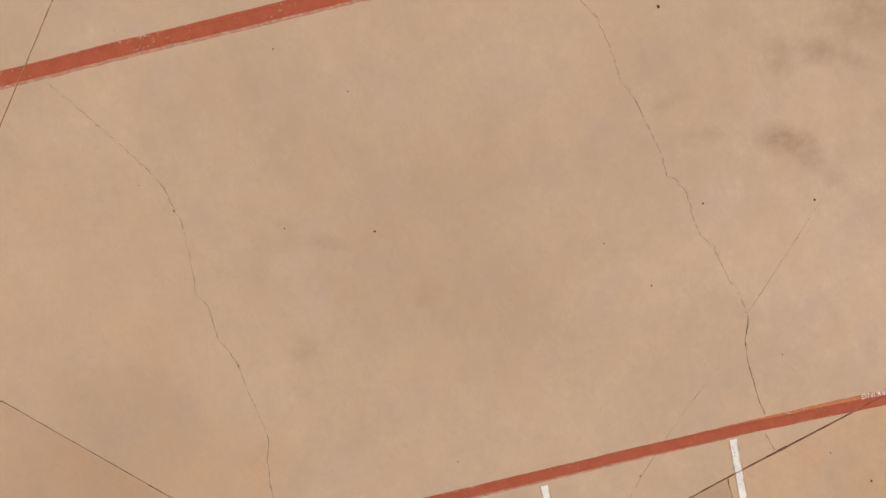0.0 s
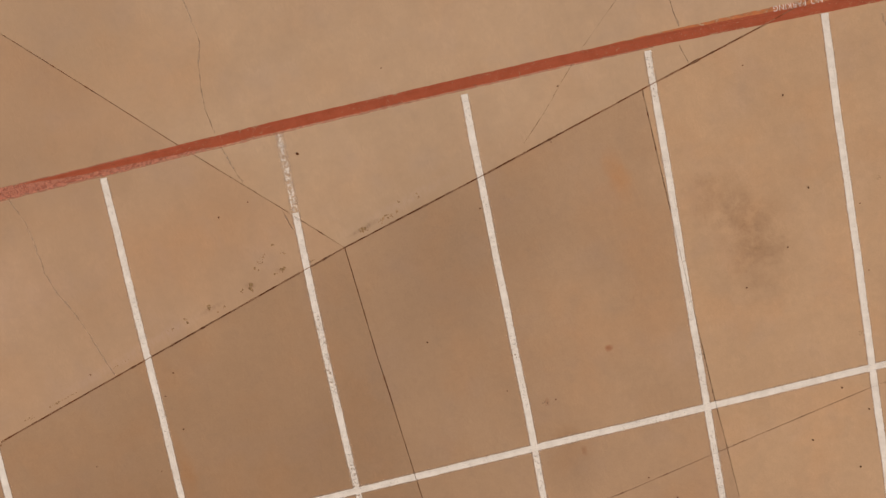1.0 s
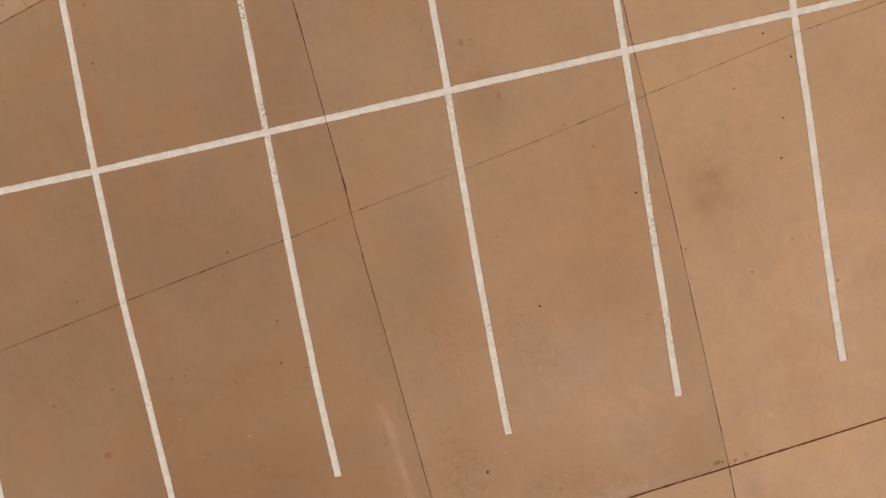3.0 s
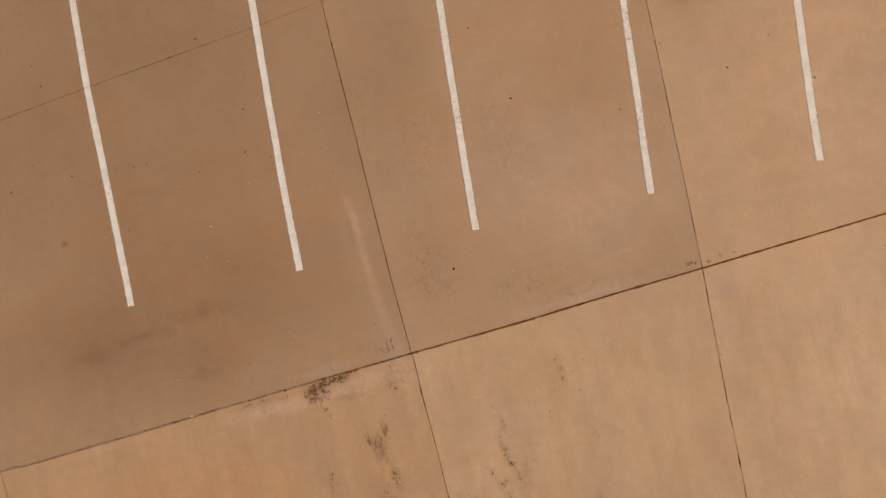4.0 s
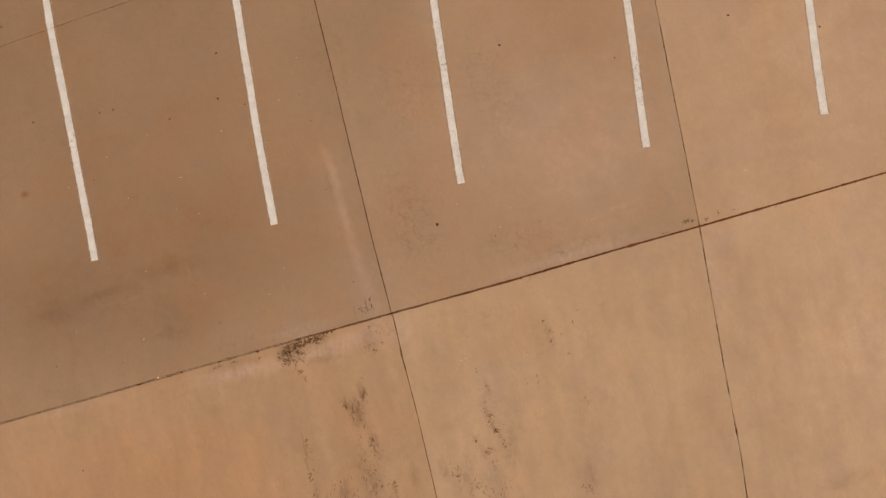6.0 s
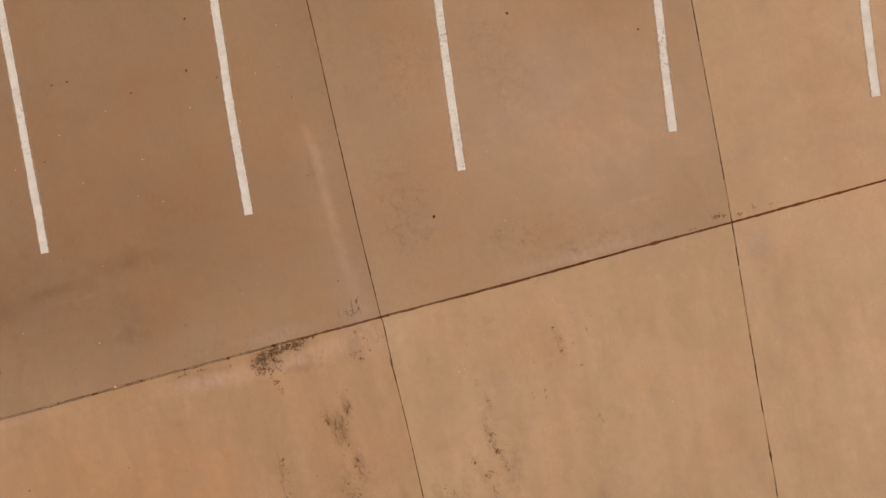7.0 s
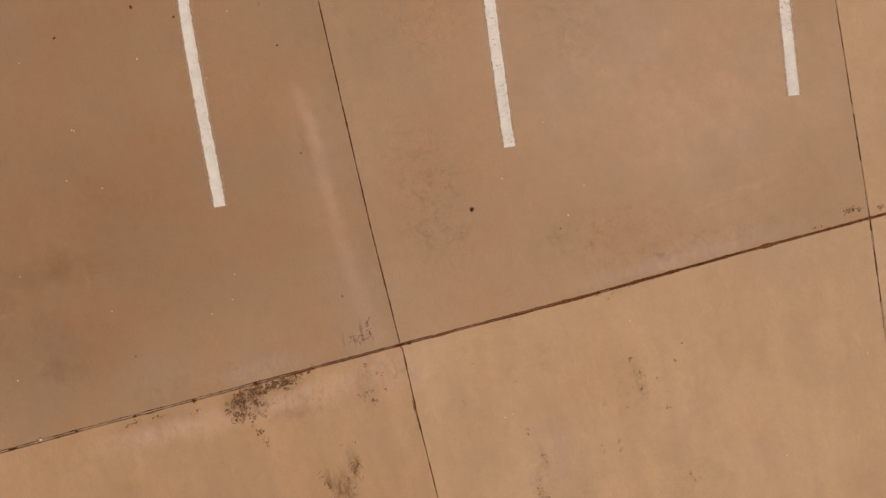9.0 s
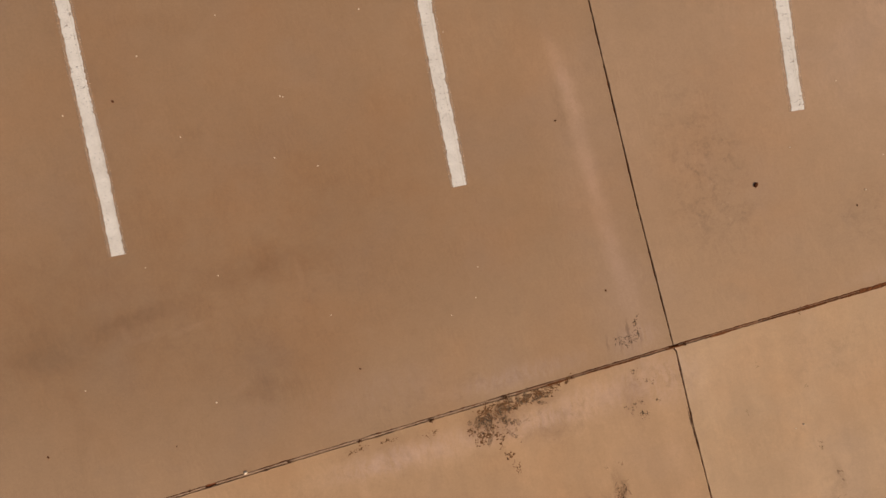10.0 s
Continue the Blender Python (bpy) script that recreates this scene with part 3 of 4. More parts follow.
# South of the main joint.
south_cells = [south]
for joint in (J_LEFT_SOUTH, J_RIGHT_SOUTH, J_FAR_SOUTH, shifted(J_RIGHT_SOUTH, 4.9), shifted(J_RIGHT_SOUTH, 9.8),
              shifted(J_FAR_SOUTH, -6.0), ((-20.0, -14.4), (20.0, -13.2), 0.010)):
    south_cells = cut_all(south_cells, joint)
# The stalls' field, in an upper and a lower row of slabs.
west_cells = [cut(cut(west, J_HAIR, 1), J_LEFT, -1), cut(cut(west, J_HAIR, -1), J_LEFT_LOW, -1)]
for joint in (shifted(J_LEFT, -8.6), shifted(J_LEFT, -15.0)):
    west_cells = cut_all(west_cells, joint)
upper, lower = cut(cut(east, J_HAIR_EAST, 1), J_LEFT, 1), cut(cut(east, J_HAIR_EAST, -1), J_LEFT_LOW, 1)
centre_cells = [cut(upper, J_RIGHT, -1), cut(lower, J_RIGHT_LOW, -1)]
east_cells = [cut(upper, J_RIGHT, 1), cut(lower, J_RIGHT_LOW, 1)]
for joint in (shifted(J_RIGHT, 4.9), shifted(J_RIGHT, 9.8)):
    east_cells = cut_all(east_cells, joint)
# The lane to the north: one joint runs up to the left, another crosses it far out.
lane = cut(cut(field, J_DIAGONAL_EAST, 1), J_BRANCH, 1)
corner = cut(cut(field, J_DIAGONAL_WEST, 1), J_BRANCH, -1)
north_cells = cut_all([lane], J_NORTH) + [corner]

TINTS = {"north": (0.432, 0.286, 0.168), "left": (0.352, 0.217, 0.119), "centre": (0.386, 0.241, 0.134), "right": (0.444, 0.280, 0.154),
         "south_left": (0.430, 0.260, 0.136), "south": (0.462, 0.294, 0.162)}


def slab(polygon, zone):
    """One cast slab with slightly ragged, rounded edges."""
    pts = []
    for a, b in zip(polygon, polygon[1:] + polygon[:1]):
        seen = max(-10, min(a[0], b[0])) < min(9, max(a[0], b[0])) + 1e-6 and max(-12, min(a[1], b[1])) < min(15, max(a[1], b[1])) + 1e-6
        pts += resample([a, b], 0.020 if seen else 0.8)[:-1]
    pts = [bent(x, y) for x, y in pts]
    n = len(pts)
    outer, inner = [], []
    for i, (x, y) in enumerate(pts):
        p, q = pts[i - 1], pts[(i + 1) % n]
        d = unit((q[0] - p[0], q[1] - p[1]))
        into = (-d[1], d[0])
        rag = wander(x, y, 0.0030, 4.0) + wander(x, y, 0.0036, 19.0, 4.0)
        chip = max(0.0, noise.noise(Vector((x * 5.3, y * 5.3, 8.0))) - 0.42) * 0.030
        nick = max(0.0, noise.noise(Vector((x * 31.0, y * 31.0, 9.0))) - 0.22) * 0.011
        off = max(-0.0024, rag) + chip + nick
        outer.append((x + into[0] * off, y + into[1] * off))
        deep = off + 0.003 + chip * 0.8 + nick * 0.5
        inner.append((x + into[0] * deep, y + into[1] * deep))
    verts = [(x, y, 0.0) for x, y in inner] + [(x, y, -0.0035) for x, y in outer] + [(x, y, -0.05) for x, y in outer]
    faces = [tuple(range(n))]
    for i in range(n):
        j = (i + 1) % n
        faces += [(n + i, n + j, j, i), (2 * n + i, 2 * n + j, n + j, n + i)]
    ob = mesh_object("slab", verts, faces, CONCRETE[zone], pavement)
    ob.color = (*TINTS[zone], 1.0)
    return ob


for cell in north_cells[:-1]:
    slab(cell, "north")
slab(north_cells[-1], "north").color = (0.412, 0.262, 0.150, 1.0)
for cells, tint in ((west_cells, "left"), (centre_cells, "centre"), (east_cells, "right")):
    for cell in cells:
        slab(cell, tint)
for cell in south_cells:
    block = slab(cell, "south_left" if max(p[0] for p in cell) < -1.0 else "south")
    if min(p[0] for p in cell) > 2.0:
        block.color = (0.474, 0.303, 0.168, 1.0)


# ---- joint fillings ----
def strip(name, path, width, z, material, parent=None, ragged=0.0, gaps=0.0, rise=0.003, pace=1.7):
    """A low ridge along a path: two sloping sides and a crown. With gaps, stretches of it are missing."""
    path = [bent(x, y) for x, y in resample(path, 0.014)]
    left = sides(path)
    verts, faces = [], []
    for (x, y), (lx, ly) in zip(path, left):
        w = width / 2 * (1 + ragged * (0.7 * noise.noise(Vector((x * 6, y * 6, 2.0))) + 0.5 * noise.noise(Vector((x * 23, y * 23, 5.0))) + 0.4 * noise.noise(Vector((x * 47, y * 47, 6.0)))))
        m = wander(x, y, width * 0.15 * ragged, 3.0, 7.0)
        dz = wander(x, y, 0.0015, 11.0, 1.0)
        for s, h in ((w, 0.0), (w * 0.4, rise), (-w * 0.4, rise), (-w, 0.0)):
            verts.append((x + lx * (s + m), y + ly * (s + m), z + h + dz))
    for i in range(len(path) - 1):
        if gaps and noise.noise(Vector((path[i][0] * pace, path[i][1] * pace, 12.0))) < gaps - 0.75:
            continue
        a = 4 * i
        faces += [(a + 4 + k, a + k, a + k + 1, a + 5 + k) for k in range(3)]
    return mesh_object(name, verts, faces, material, parent, smooth=True)


def main_joint(x):
    return x, -7.385 + (x + 5.67) * 1.075 / 11.58


strip("joint_sealant", [(-9.0, -7.694), main_joint(-2.75)], 0.0135, -0.0038, SEALANT, pavement, 0.6, 0.08)
strip("joint_sealant", [main_joint(-2.75), main_joint(-1.50)], 0.0125, -0.0042, BEAD, pavement, 0.6, 0.10)
strip("joint_sealant", [main_joint(-1.42), main_joint(0.7)], 0.0115, -0.0040, BEAD, pavement, 0.8, 0.34, 0.003, 2.3)
strip("joint_dirt", [main_joint(0.1), main_joint(7.5)], 0.0290, -0.0010, JOINT_DIRT, pavement, 1.2, 0.42, 0.0030, 2.6)
strip("joint_dirt", [(x, y - 0.010) for x, y in (main_joint(-2.5), main_joint(0.4))], 0.0130, -0.0006, JOINT_DIRT, pavement, 1.3, 0.62, 0.0025, 3.4)
strip("joint_dirt", [main_joint(-1.2), main_joint(7.5)], 0.0200, -0.0070, JOINT_DIRT, pavement, 1.0, 0.06, 0.0045, 2.1)
strip("joint_dirt", [(-8.0, 2.06), K0, (5.5, 5.672)], 0.0175, -0.0065, JOINT_DIRT, pavement, 1.0, 0.30, 0.0040, 4.0)
strip("joint_sealant", [(-8.0, 2.06), K0, (5.5, 5.672)], 0.0100, -0.0030, BEAD, pavement, 0.9, 0.66, 0.0018, 6.0)
for path, width in (([(-8.0, 9.887), K0], 0.0064), ([(-8.6, -2.609), K2, (7.0, -0.061)], 0.0054), ([K1, K3, J2], 0.0078), ([J2, (2.98, -10.6)], 0.009)):
    strip("joint_dust", path, width, -0.0016, BEAD if path[1] == K2 else DUST, pavement, 0.2, 0.0 if path[1] == K2 else 0.66 if path[1] == K0 else 0.80, 0.0008, 4.5)
strip("joint_dirt", [(-8.0, 2.06), K0, (5.5, 5.672)], 0.019, -0.014, EARTH, pavement, 0.5)


# ---- road paint ----
JOINTS = (J_DIAGONAL_WEST, J_DIAGONAL_EAST, J_BRANCH, J_LEFT, J_LEFT_LOW, J_RIGHT, J_RIGHT_LOW, J_HAIR, J_HAIR_EAST, J_NORTH)


def over(joint, x, y):
    """Whether a place lies alongside the joint's own length."""
    (ax, ay), (bx, by), _ = joint
    t = ((x - ax) * (bx - ax) + (y - ay) * (by - ay)) / ((bx - ax) ** 2 + (by - ay) ** 2)
    return (-0.001 if joint[0] in (K0, K1, K2, K3) else -0.3) < t < (1.001 if joint[1] in (K0, K2, K3, J1, J2) else 1.3)


def paint_band(name, path, low, high, z, material, left_over, parent=None, rag=0.0026, step=0.05):
    """A flat film of paint along a path, from low to high metres to its left, cut open where it crosses a joint.
    low and high are numbers or one number for each point of the path."""
    lows = low if isinstance(low, (list, tuple)) else [low] * len(path)
    highs = high if isinstance(high, (list, tuple)) else [high] * len(path)
    spots, lo, hi = [], [], []
    for i in range(len(path) - 1):
        a, b = path[i], path[i + 1]
        n = max(1, int(math.dist(a, b) / step))
        for j in range(n + (i == len(path) - 2)):
            t = j / n
            spots.append((a[0] + (b[0] - a[0]) * t, a[1] + (b[1] - a[1]) * t))
            lo.append(lows[i] + (lows[i + 1] - lows[i]) * t)
            hi.append(highs[i] + (highs[i + 1] - highs[i]) * t)
    left = sides(spots)
    edges = []
    for (x, y), (lx, ly), a, b in zip(spots, left, lo, hi):
        sway = wander(x, y, 0.010, 0.7, 3.0)
        ja = wander(x, y, rag, 5.0, 21.0) + wander(x, y, rag * 0.35, 24.0, 25.0)
        jb = wander(x, y, rag, 5.0, 41.0) + wander(x, y, rag * 0.35, 24.0, 45.0)
        edges.append(((x + lx * (a + sway + ja), y + ly * (a + sway + ja)), (x + lx * (b + sway + jb), y + ly * (b + sway + jb))))
    verts, faces, coords, known = [], [], [], {}

    def corner_of(x, y, z):
        key = round(x, 4), round(y, 4), z
        if key not in known:
            known[key] = len(verts)
            verts.append((x, y, z))
        return known[key]

    run = 0.0
    for i in range(len(edges) - 1):
        (p0, p1), (q0, q1) = edges[i], edges[i + 1]
        far = math.dist(p0, q0)
        cells = [[p0, q0, q1, p1]]
        cx, cy = (p0[0] + q1[0]) / 2, (p0[1] + q1[1]) / 2
        for joint in JOINTS:
            if over(joint, cx, cy):
                by, n, _ = stray(joint, cx, cy)
                thin = (*shifted(joint, n[0] * by, n[1] * by)[:2], joint[2] * 0.62)
                cells = cut_all(cells, thin)
        for cell in cells:
            uv, own = [], []
            for x, y in cell:
                ux, uy = p1[0] - p0[0], p1[1] - p0[1]
                across = ((x - p0[0]) * ux + (y - p0[1]) * uy) / (ux * ux + uy * uy) * 2 - 1
                own.append(corner_of(x, y, z))
                uv.append((across, run + math.dist((x, y), p0)))
            if len(set(own)) < 3:
                continue
            faces.append(tuple(own))
            coords.append(uv)
            for k in range(len(cell)):
                m = (k + 1) % len(cell)
                if z > 0.0015 and abs(uv[k][0]) > 0.95 and uv[k][0] * uv[m][0] > 0.9:
                    if own[k] == own[m]:
                        continue
                    faces.append((own[m], own[k], corner_of(*cell[k], 0.0002), corner_of(*cell[m], 0.0002)))
                    coords.append([uv[m], uv[k], uv[k], uv[m]])
        run += far
    ob = mesh_object(name, verts, faces, material, parent)
    layer = ob.data.uv_layers.new(name="paint")
    flat = [c for poly in coords for uv in poly for c in uv]
    layer.data.foreach_set("uv", flat)
    ob.color = (1, 1, 1, left_over)
    return ob


# Stall lines, from north to south, and how much of their paint is left.
STALLS = [
    ([(-8.02, 5.68), (-8.205, 0.03), (-8.18, -5.55)], 0.80),
    ([(-5.30, 5.655), (-5.37, 3.9), (-5.44, 2.3), (-5.53, 0.0), (-5.57, -2.0), (-5.54, -3.8), (-5.52, -5.50)], 0.62),
    ([(-2.545, 5.655), (-2.61, 4.45)], 0.20),
    ([(-2.61, 4.45), (-2.64, 3.9), (-2.73, 2.2), (-2.79, 0.0), (-2.82, -1.1)], 0.52),
    ([(-2.82, -1.1), (-2.85, -2.0), (-2.89, -4.0), (-2.882, -5.46)], 0.68),
    ([(0.303, 5.55), (0.19, 3.05), (0.12, 1.2), (0.072, 0.0), (-0.05, -2.4), (-0.11, -4.1), (-0.144, -5.365)], 0.58),
    ([(3.095, 5.51), (3.045, 4.4), (3.01, 3.6), (2.925, 2.2), (2.825, 0.0), (2.75, -1.6), (2.65, -3.2), (2.54, -5.335)], 0.56),
    ([(5.745, 5.41), (5.65, 3.9), (5.54, 1.77), (5.424, 0.0), (5.34, -1.5), (5.19, -3.55), (5.092, -5.335)], 0.70),
]
for path, left_over in STALLS:
    worn = "heavily chipped white" if left_over < 0.3 else "worn white"
    line = paint_band("stall_line", path, -0.056, 0.056, 0.0018, WHITE_PAINT, left_over)
    paint_band("overspray", path, -0.074, 0.074, 0.0008, OVERSPRAY, 1.0, line, 0.008)
    tagged(line, worn + " painted parking stall line on tan concrete", "road marking", group="parking stall lines")
middle_line = paint_band("stall_divider_line", [(-8.25, 0.03), (-5.53, -0.005), (0.07, 0.0), (5.42, 0.0), (7.6, 0.03)], -0.056, 0.056, 0.0030, WHITE_PAINT, 0.64)
paint_band("overspray", [(-8.25, 0.03), (-5.53, -0.005), (0.07, 0.0), (5.42, 0.0), (7.6, 0.03)], -0.074, 0.074, 0.0013, OVERSPRAY, 1.0, middle_line, 0.008)
tagged(middle_line, "worn white painted line across the heads of two stall rows", "road marking", group="parking divider lines")

# The red no-parking line between the stalls and the lane, repainted over an older, wider one.
near_path = [(-9.0, 5.745), (-2.5, 5.690), (1.9, 5.600), (3.2, 5.550), (6.2, 5.395), (8.2, 5.31)]
fire_line = paint_band("fire_lane_line", near_path, 0.0, [0.14, 0.158, 0.160, 0.165, 0.160, 0.16], 0.0026, RED_PAINT, 0.60, rag=0.006)
tagged(fire_line, "red painted fire lane line with worn lettering on tan concrete", "road marking", group="red fire lane lines")
paint_band("old_paint", [(2.4, 5.581), (4.0, 5.509), (6.2, 5.395), (8.2, 5.31)], [0.13, 0.12, 0.12, 0.12], [0.165, 0.205, 0.252, 0.26], 0.0013, OLD_RED, 1.0, fire_line, 0.008).color = (1, 1, 1, 1)
paint_band("worn_film", [(-9.0, 5.745), (-6.9, 5.7274), (-5.7, 5.7173), (-3.6, 5.6995)], [-0.01, -0.01, -0.01, -0.005], [0.17, 0.165, 0.075, 0.01], 0.0034, PINK_FILM, 1.0, fire_line, 0.010)
paint_band("faded_end", [(-9.0, 5.745), (-4.4, 5.706)], -0.02, 0.165, 0.0016, PINK_RED, 1.0, fire_line, 0.010)
paint_band("faded_edge", near_path[:4], [-0.040, -0.034, -0.026, -0.015], 0.03, 0.0010, PINK_RED, 1.0, fire_line, 0.010)
far_path = [(-9.0, 12.98), (-3.9, 12.885), (-0.4, 12.80), (7.0, 12.60)]
far_line = paint_band("fire_lane_line", far_path, 0.0, [0.20, 0.205, 0.215, 0.22], 0.0026, RED_PAINT, 0.60, rag=0.006)
tagged(far_line, "red painted fire lane line faded along its lower edge", "road marking", group="red fire lane lines")
paint_band("faded_edge", far_path, -0.045, 0.03, 0.0010, PINK_RED, 1.0, far_line, 0.010)

SLOPE = math.degrees(math.atan2(5.395 - 5.550, 6.2 - 3.2))
for word, x in (("FIRE", 6.80), ("LANE", 6.385), ("NO", 5.765), ("PARKING", 5.515)):
    text = bpy.data.curves.new("lettering", "FONT")
    text.body, text.size = word, 0.112
    text.space_character = 1.08
    text.materials.append(LETTER_PAINT)
    ob = new("lettering", text)
    ob.parent = fire_line
    ob.matrix_world = pose(x, 5.550 + (x - 3.2) * math.tan(radians(SLOPE)) + 0.232, 0.0036, 0, 0, 180 + SLOPE)
    tagged(ob, "worn white stencilled lettering")


# ---- cracks ----
def crack(path, width, material, wild=0.012, edge=0.0):
    """A hairline crack as a thin ribbon of dirt that wanders and changes width."""
    path = resample(path, 0.012)
    left = sides(path)
    verts, faces = [], []
    n = len(path)
    for i, ((x, y), (lx, ly)) in enumerate(zip(path, left)):
        m = wander(x, y, wild * 2.2, 2.2, 31.0) + wander(x, y, wild * 1.1, 9.0, 33.0) + wander(x, y, wild * 0.7, 24.0, 34.0) + wander(x, y, wild * 0.45, 60.0, 36.0)
        w = width / 2 * max(0.28, 0.75 + 1.6 * noise.noise(Vector((x * 9, y * 9, 35.0))) + 0.7 * noise.noise(Vector((x * 40, y * 40, 37.0))))
        w *= min(1.0, 0.2 + 0.05 * min(i, n - 1 - i))
        verts += [(x + lx * (m + w), y + ly * (m + w), 0.0007), (x + lx * (m - w), y + ly * (m - w), 0.0007)]
    faces = [(2 * i, 2 * i + 1, 2 * i + 3, 2 * i + 2) for i in range(n - 1)]
    if edge:
        # Pale, crumbled concrete along the crack's edges.
        rim = []
        for i in range(n):
            (ax, ay, _), (bx, by, _) = verts[2 * i], verts[2 * i + 1]
            cx, cy, (lx, ly) = (ax + bx) / 2, (ay + by) / 2, left[i]
            p = edge * (0.6 + 0.9 * noise.noise(Vector((cx * 8, cy * 8, 51.0))))
            q = edge * (0.5 + 0.9 * noise.noise(Vector((cx * 8, cy * 8, 53.0))))
            rim += [(cx + lx * max(0.003, p), cy + ly * max(0.003, p), 0.0004), (cx - lx * max(0.003, q), cy - ly * max(0.003, q), 0.0004)]
        mesh_object("crumbled_edge", rim, faces, CRUMBLED, pavement)
    return mesh_object("crack", verts, faces, material, pavement)


crack([(2.42, 12.04), (2.57, 11.79), (2.66, 11.40), (2.70, 10.89), (2.84, 10.54), (2.94, 10.07), (3.01, 9.78), (3.03, 9.43), (3.14, 9.35)], 0.009, CRACK_FAINT, 0.004, 0.020)
crack([(3.14, 9.35), (3.24, 9.13), (3.24, 8.84), (3.30, 8.50), (3.43, 8.31), (3.54, 7.81), (3.63, 7.58), (3.70, 7.28)], 0.007, CRACK_FAINT, 0.004, 0.020)
crack([(3.66, 7.30), (3.70, 7.26), (3.67, 7.12), (3.58, 6.88), (3.55, 6.61), (3.56, 6.32), (3.58, 5.99), (3.63, 5.75)], 0.011, CRACK_DARK, 0.004, 0.020)
crack([(3.57, 5.48), (3.61, 5.31), (3.65, 5.20)], 0.007, CRACK_DARK, 0.004, 0.016)
crack([(3.69, 7.26), (3.99, 7.53), (4.32, 7.86), (4.53, 8.05), (4.79, 8.31), (5.05, 8.56)], 0.006, CRACK_DARK, 0.006)
crack([(-4.84, 12.79), (-4.65, 12.51), (-4.19, 11.82), (-3.92, 11.38), (-3.74, 11.04), (-3.64, 10.45)], 0.007, CRACK_FAINT, 0.006, 0.016)
crack([(-3.65, 10.52), (-3.66, 10.20), (-3.74, 9.50), (-3.63, 9.32), (-3.62, 8.80), (-3.52, 8.60), (-3.45, 8.38), (-3.44, 8.05)], 0.009, CRACK_FAINT, 0.004, 0.016)
crack([(-3.44, 8.05), (-3.37, 7.55), (-3.34, 7.25), (-3.45, 6.92), (-3.50, 6.58), (-3.52, 6.25), (-3.48, 5.90)], 0.010, CRACK_FAINT, 0.004, 0.016)
crack([(-3.53, 6.36), (-3.51, 6.15), (-3.49, 5.92)], 0.009, CRACK_DARK, 0.004)
crack([(-3.45, 5.69), (-3.38, 5.45), (-3.32, 5.23), (-3.26, 5.08)], 0.008, CRACK_FAINT, 0.004, 0.020)
crack([(-2.79, 4.54), (-2.74, 4.32), (-2.69, 4.14), (-2.66, 3.85)], 0.009, CRACK_DARK, 0.004, 0.016)
crack([(3.05, 6.55), (2.53, 6.11), (2.20, 5.82), (1.70, 5.33), (1.36, 4.96), (0.96, 4.59)], 0.006, CRACK_DARK, 0.003)
crack([(-7.18, 6.36), (-6.92, 6.02), (-6.64, 5.30), (-6.60, 4.85), (-6.58, 4.50)], 0.007, CRACK_FAINT, 0.004, 0.018)
crack([(-6.59, 4.50), (-6.50, 4.15), (-6.36, 3.88), (-6.22, 3.50), (-6.11, 3.11), (-5.99, 2.70)], 0.010, CRACK_FAINT, 0.004, 0.018)
crack([(-1.434, -7.50), (-1.428, -7.575), (-1.421, -7.66), (-1.415, -7.76), (-1.410, -7.82)], 0.017, CRACK_DARK, 0.002)
crack([(6.55, 5.2), (6.68, 4.75), (6.78, 4.45)], 0.006, CRACK_FAINT, 0.012, 0.022)


# ---- stains made of flecks ----
def flecks(name, label, patches, material, seed, branch=0.48, slim=0.35):
    """Many tiny flat growths: patches are x, y, half length, half width, turn, how many, size in metres."""
    rng = random.Random(seed)
    verts, faces = [], []
    for x, y, a, b, turn, count, size in patches:
        c, s = math.cos(radians(turn)), math.sin(radians(turn))
        hubs = [(rng.gauss(0, 0.5), rng.gauss(0, 0.5)) for _ in range(max(3, count // 11))]
        last = None
        for _ in range(int(count * 3.2)):
            r = size * min(1.15, 0.26 * math.exp(rng.gauss(0, 0.65)))
            if last and rng.random() < branch:
                # Grow on from the last one, so that short branches form.
                way = last[2] + rng.gauss(0, 0.8)
                px, py = last[0] + math.cos(way) * r * 2.1, last[1] + math.sin(way) * r * 2.1
            else:
                hub = rng.choice(hubs)
                u, v = (hub[0] + rng.gauss(0, 0.13)) * a, (hub[1] + rng.gauss(0, 0.17)) * b
                px, py = x + u * c - v * s, y + u * s + v * c
                way = rng.gauss(-1.5, 0.7)
            last = px, py, way
            lean, thin, n = way + rng.gauss(0, 0.4), rng.uniform(slim, 0.85 + slim * 0.2), rng.randint(5, 8)
            base = len(verts)
            for k in range(n):
                w = 2 * math.pi * k / n
                q = r * rng.uniform(0.55, 1.2)
                ex, ey = q * math.cos(w), q * thin * math.sin(w)
                verts.append((px + ex * math.cos(lean) - ey * math.sin(lean), py + ex * math.sin(lean) + ey * math.cos(lean), 0.0004))
            verts.append((px, py, 0.0016))
            faces += [(base + k, base + (k + 1) % n, base + n) for k in range(n)]
    ob = mesh_object(name, verts, faces, material)
    return tagged(ob, label, "stain", kind="stuff")


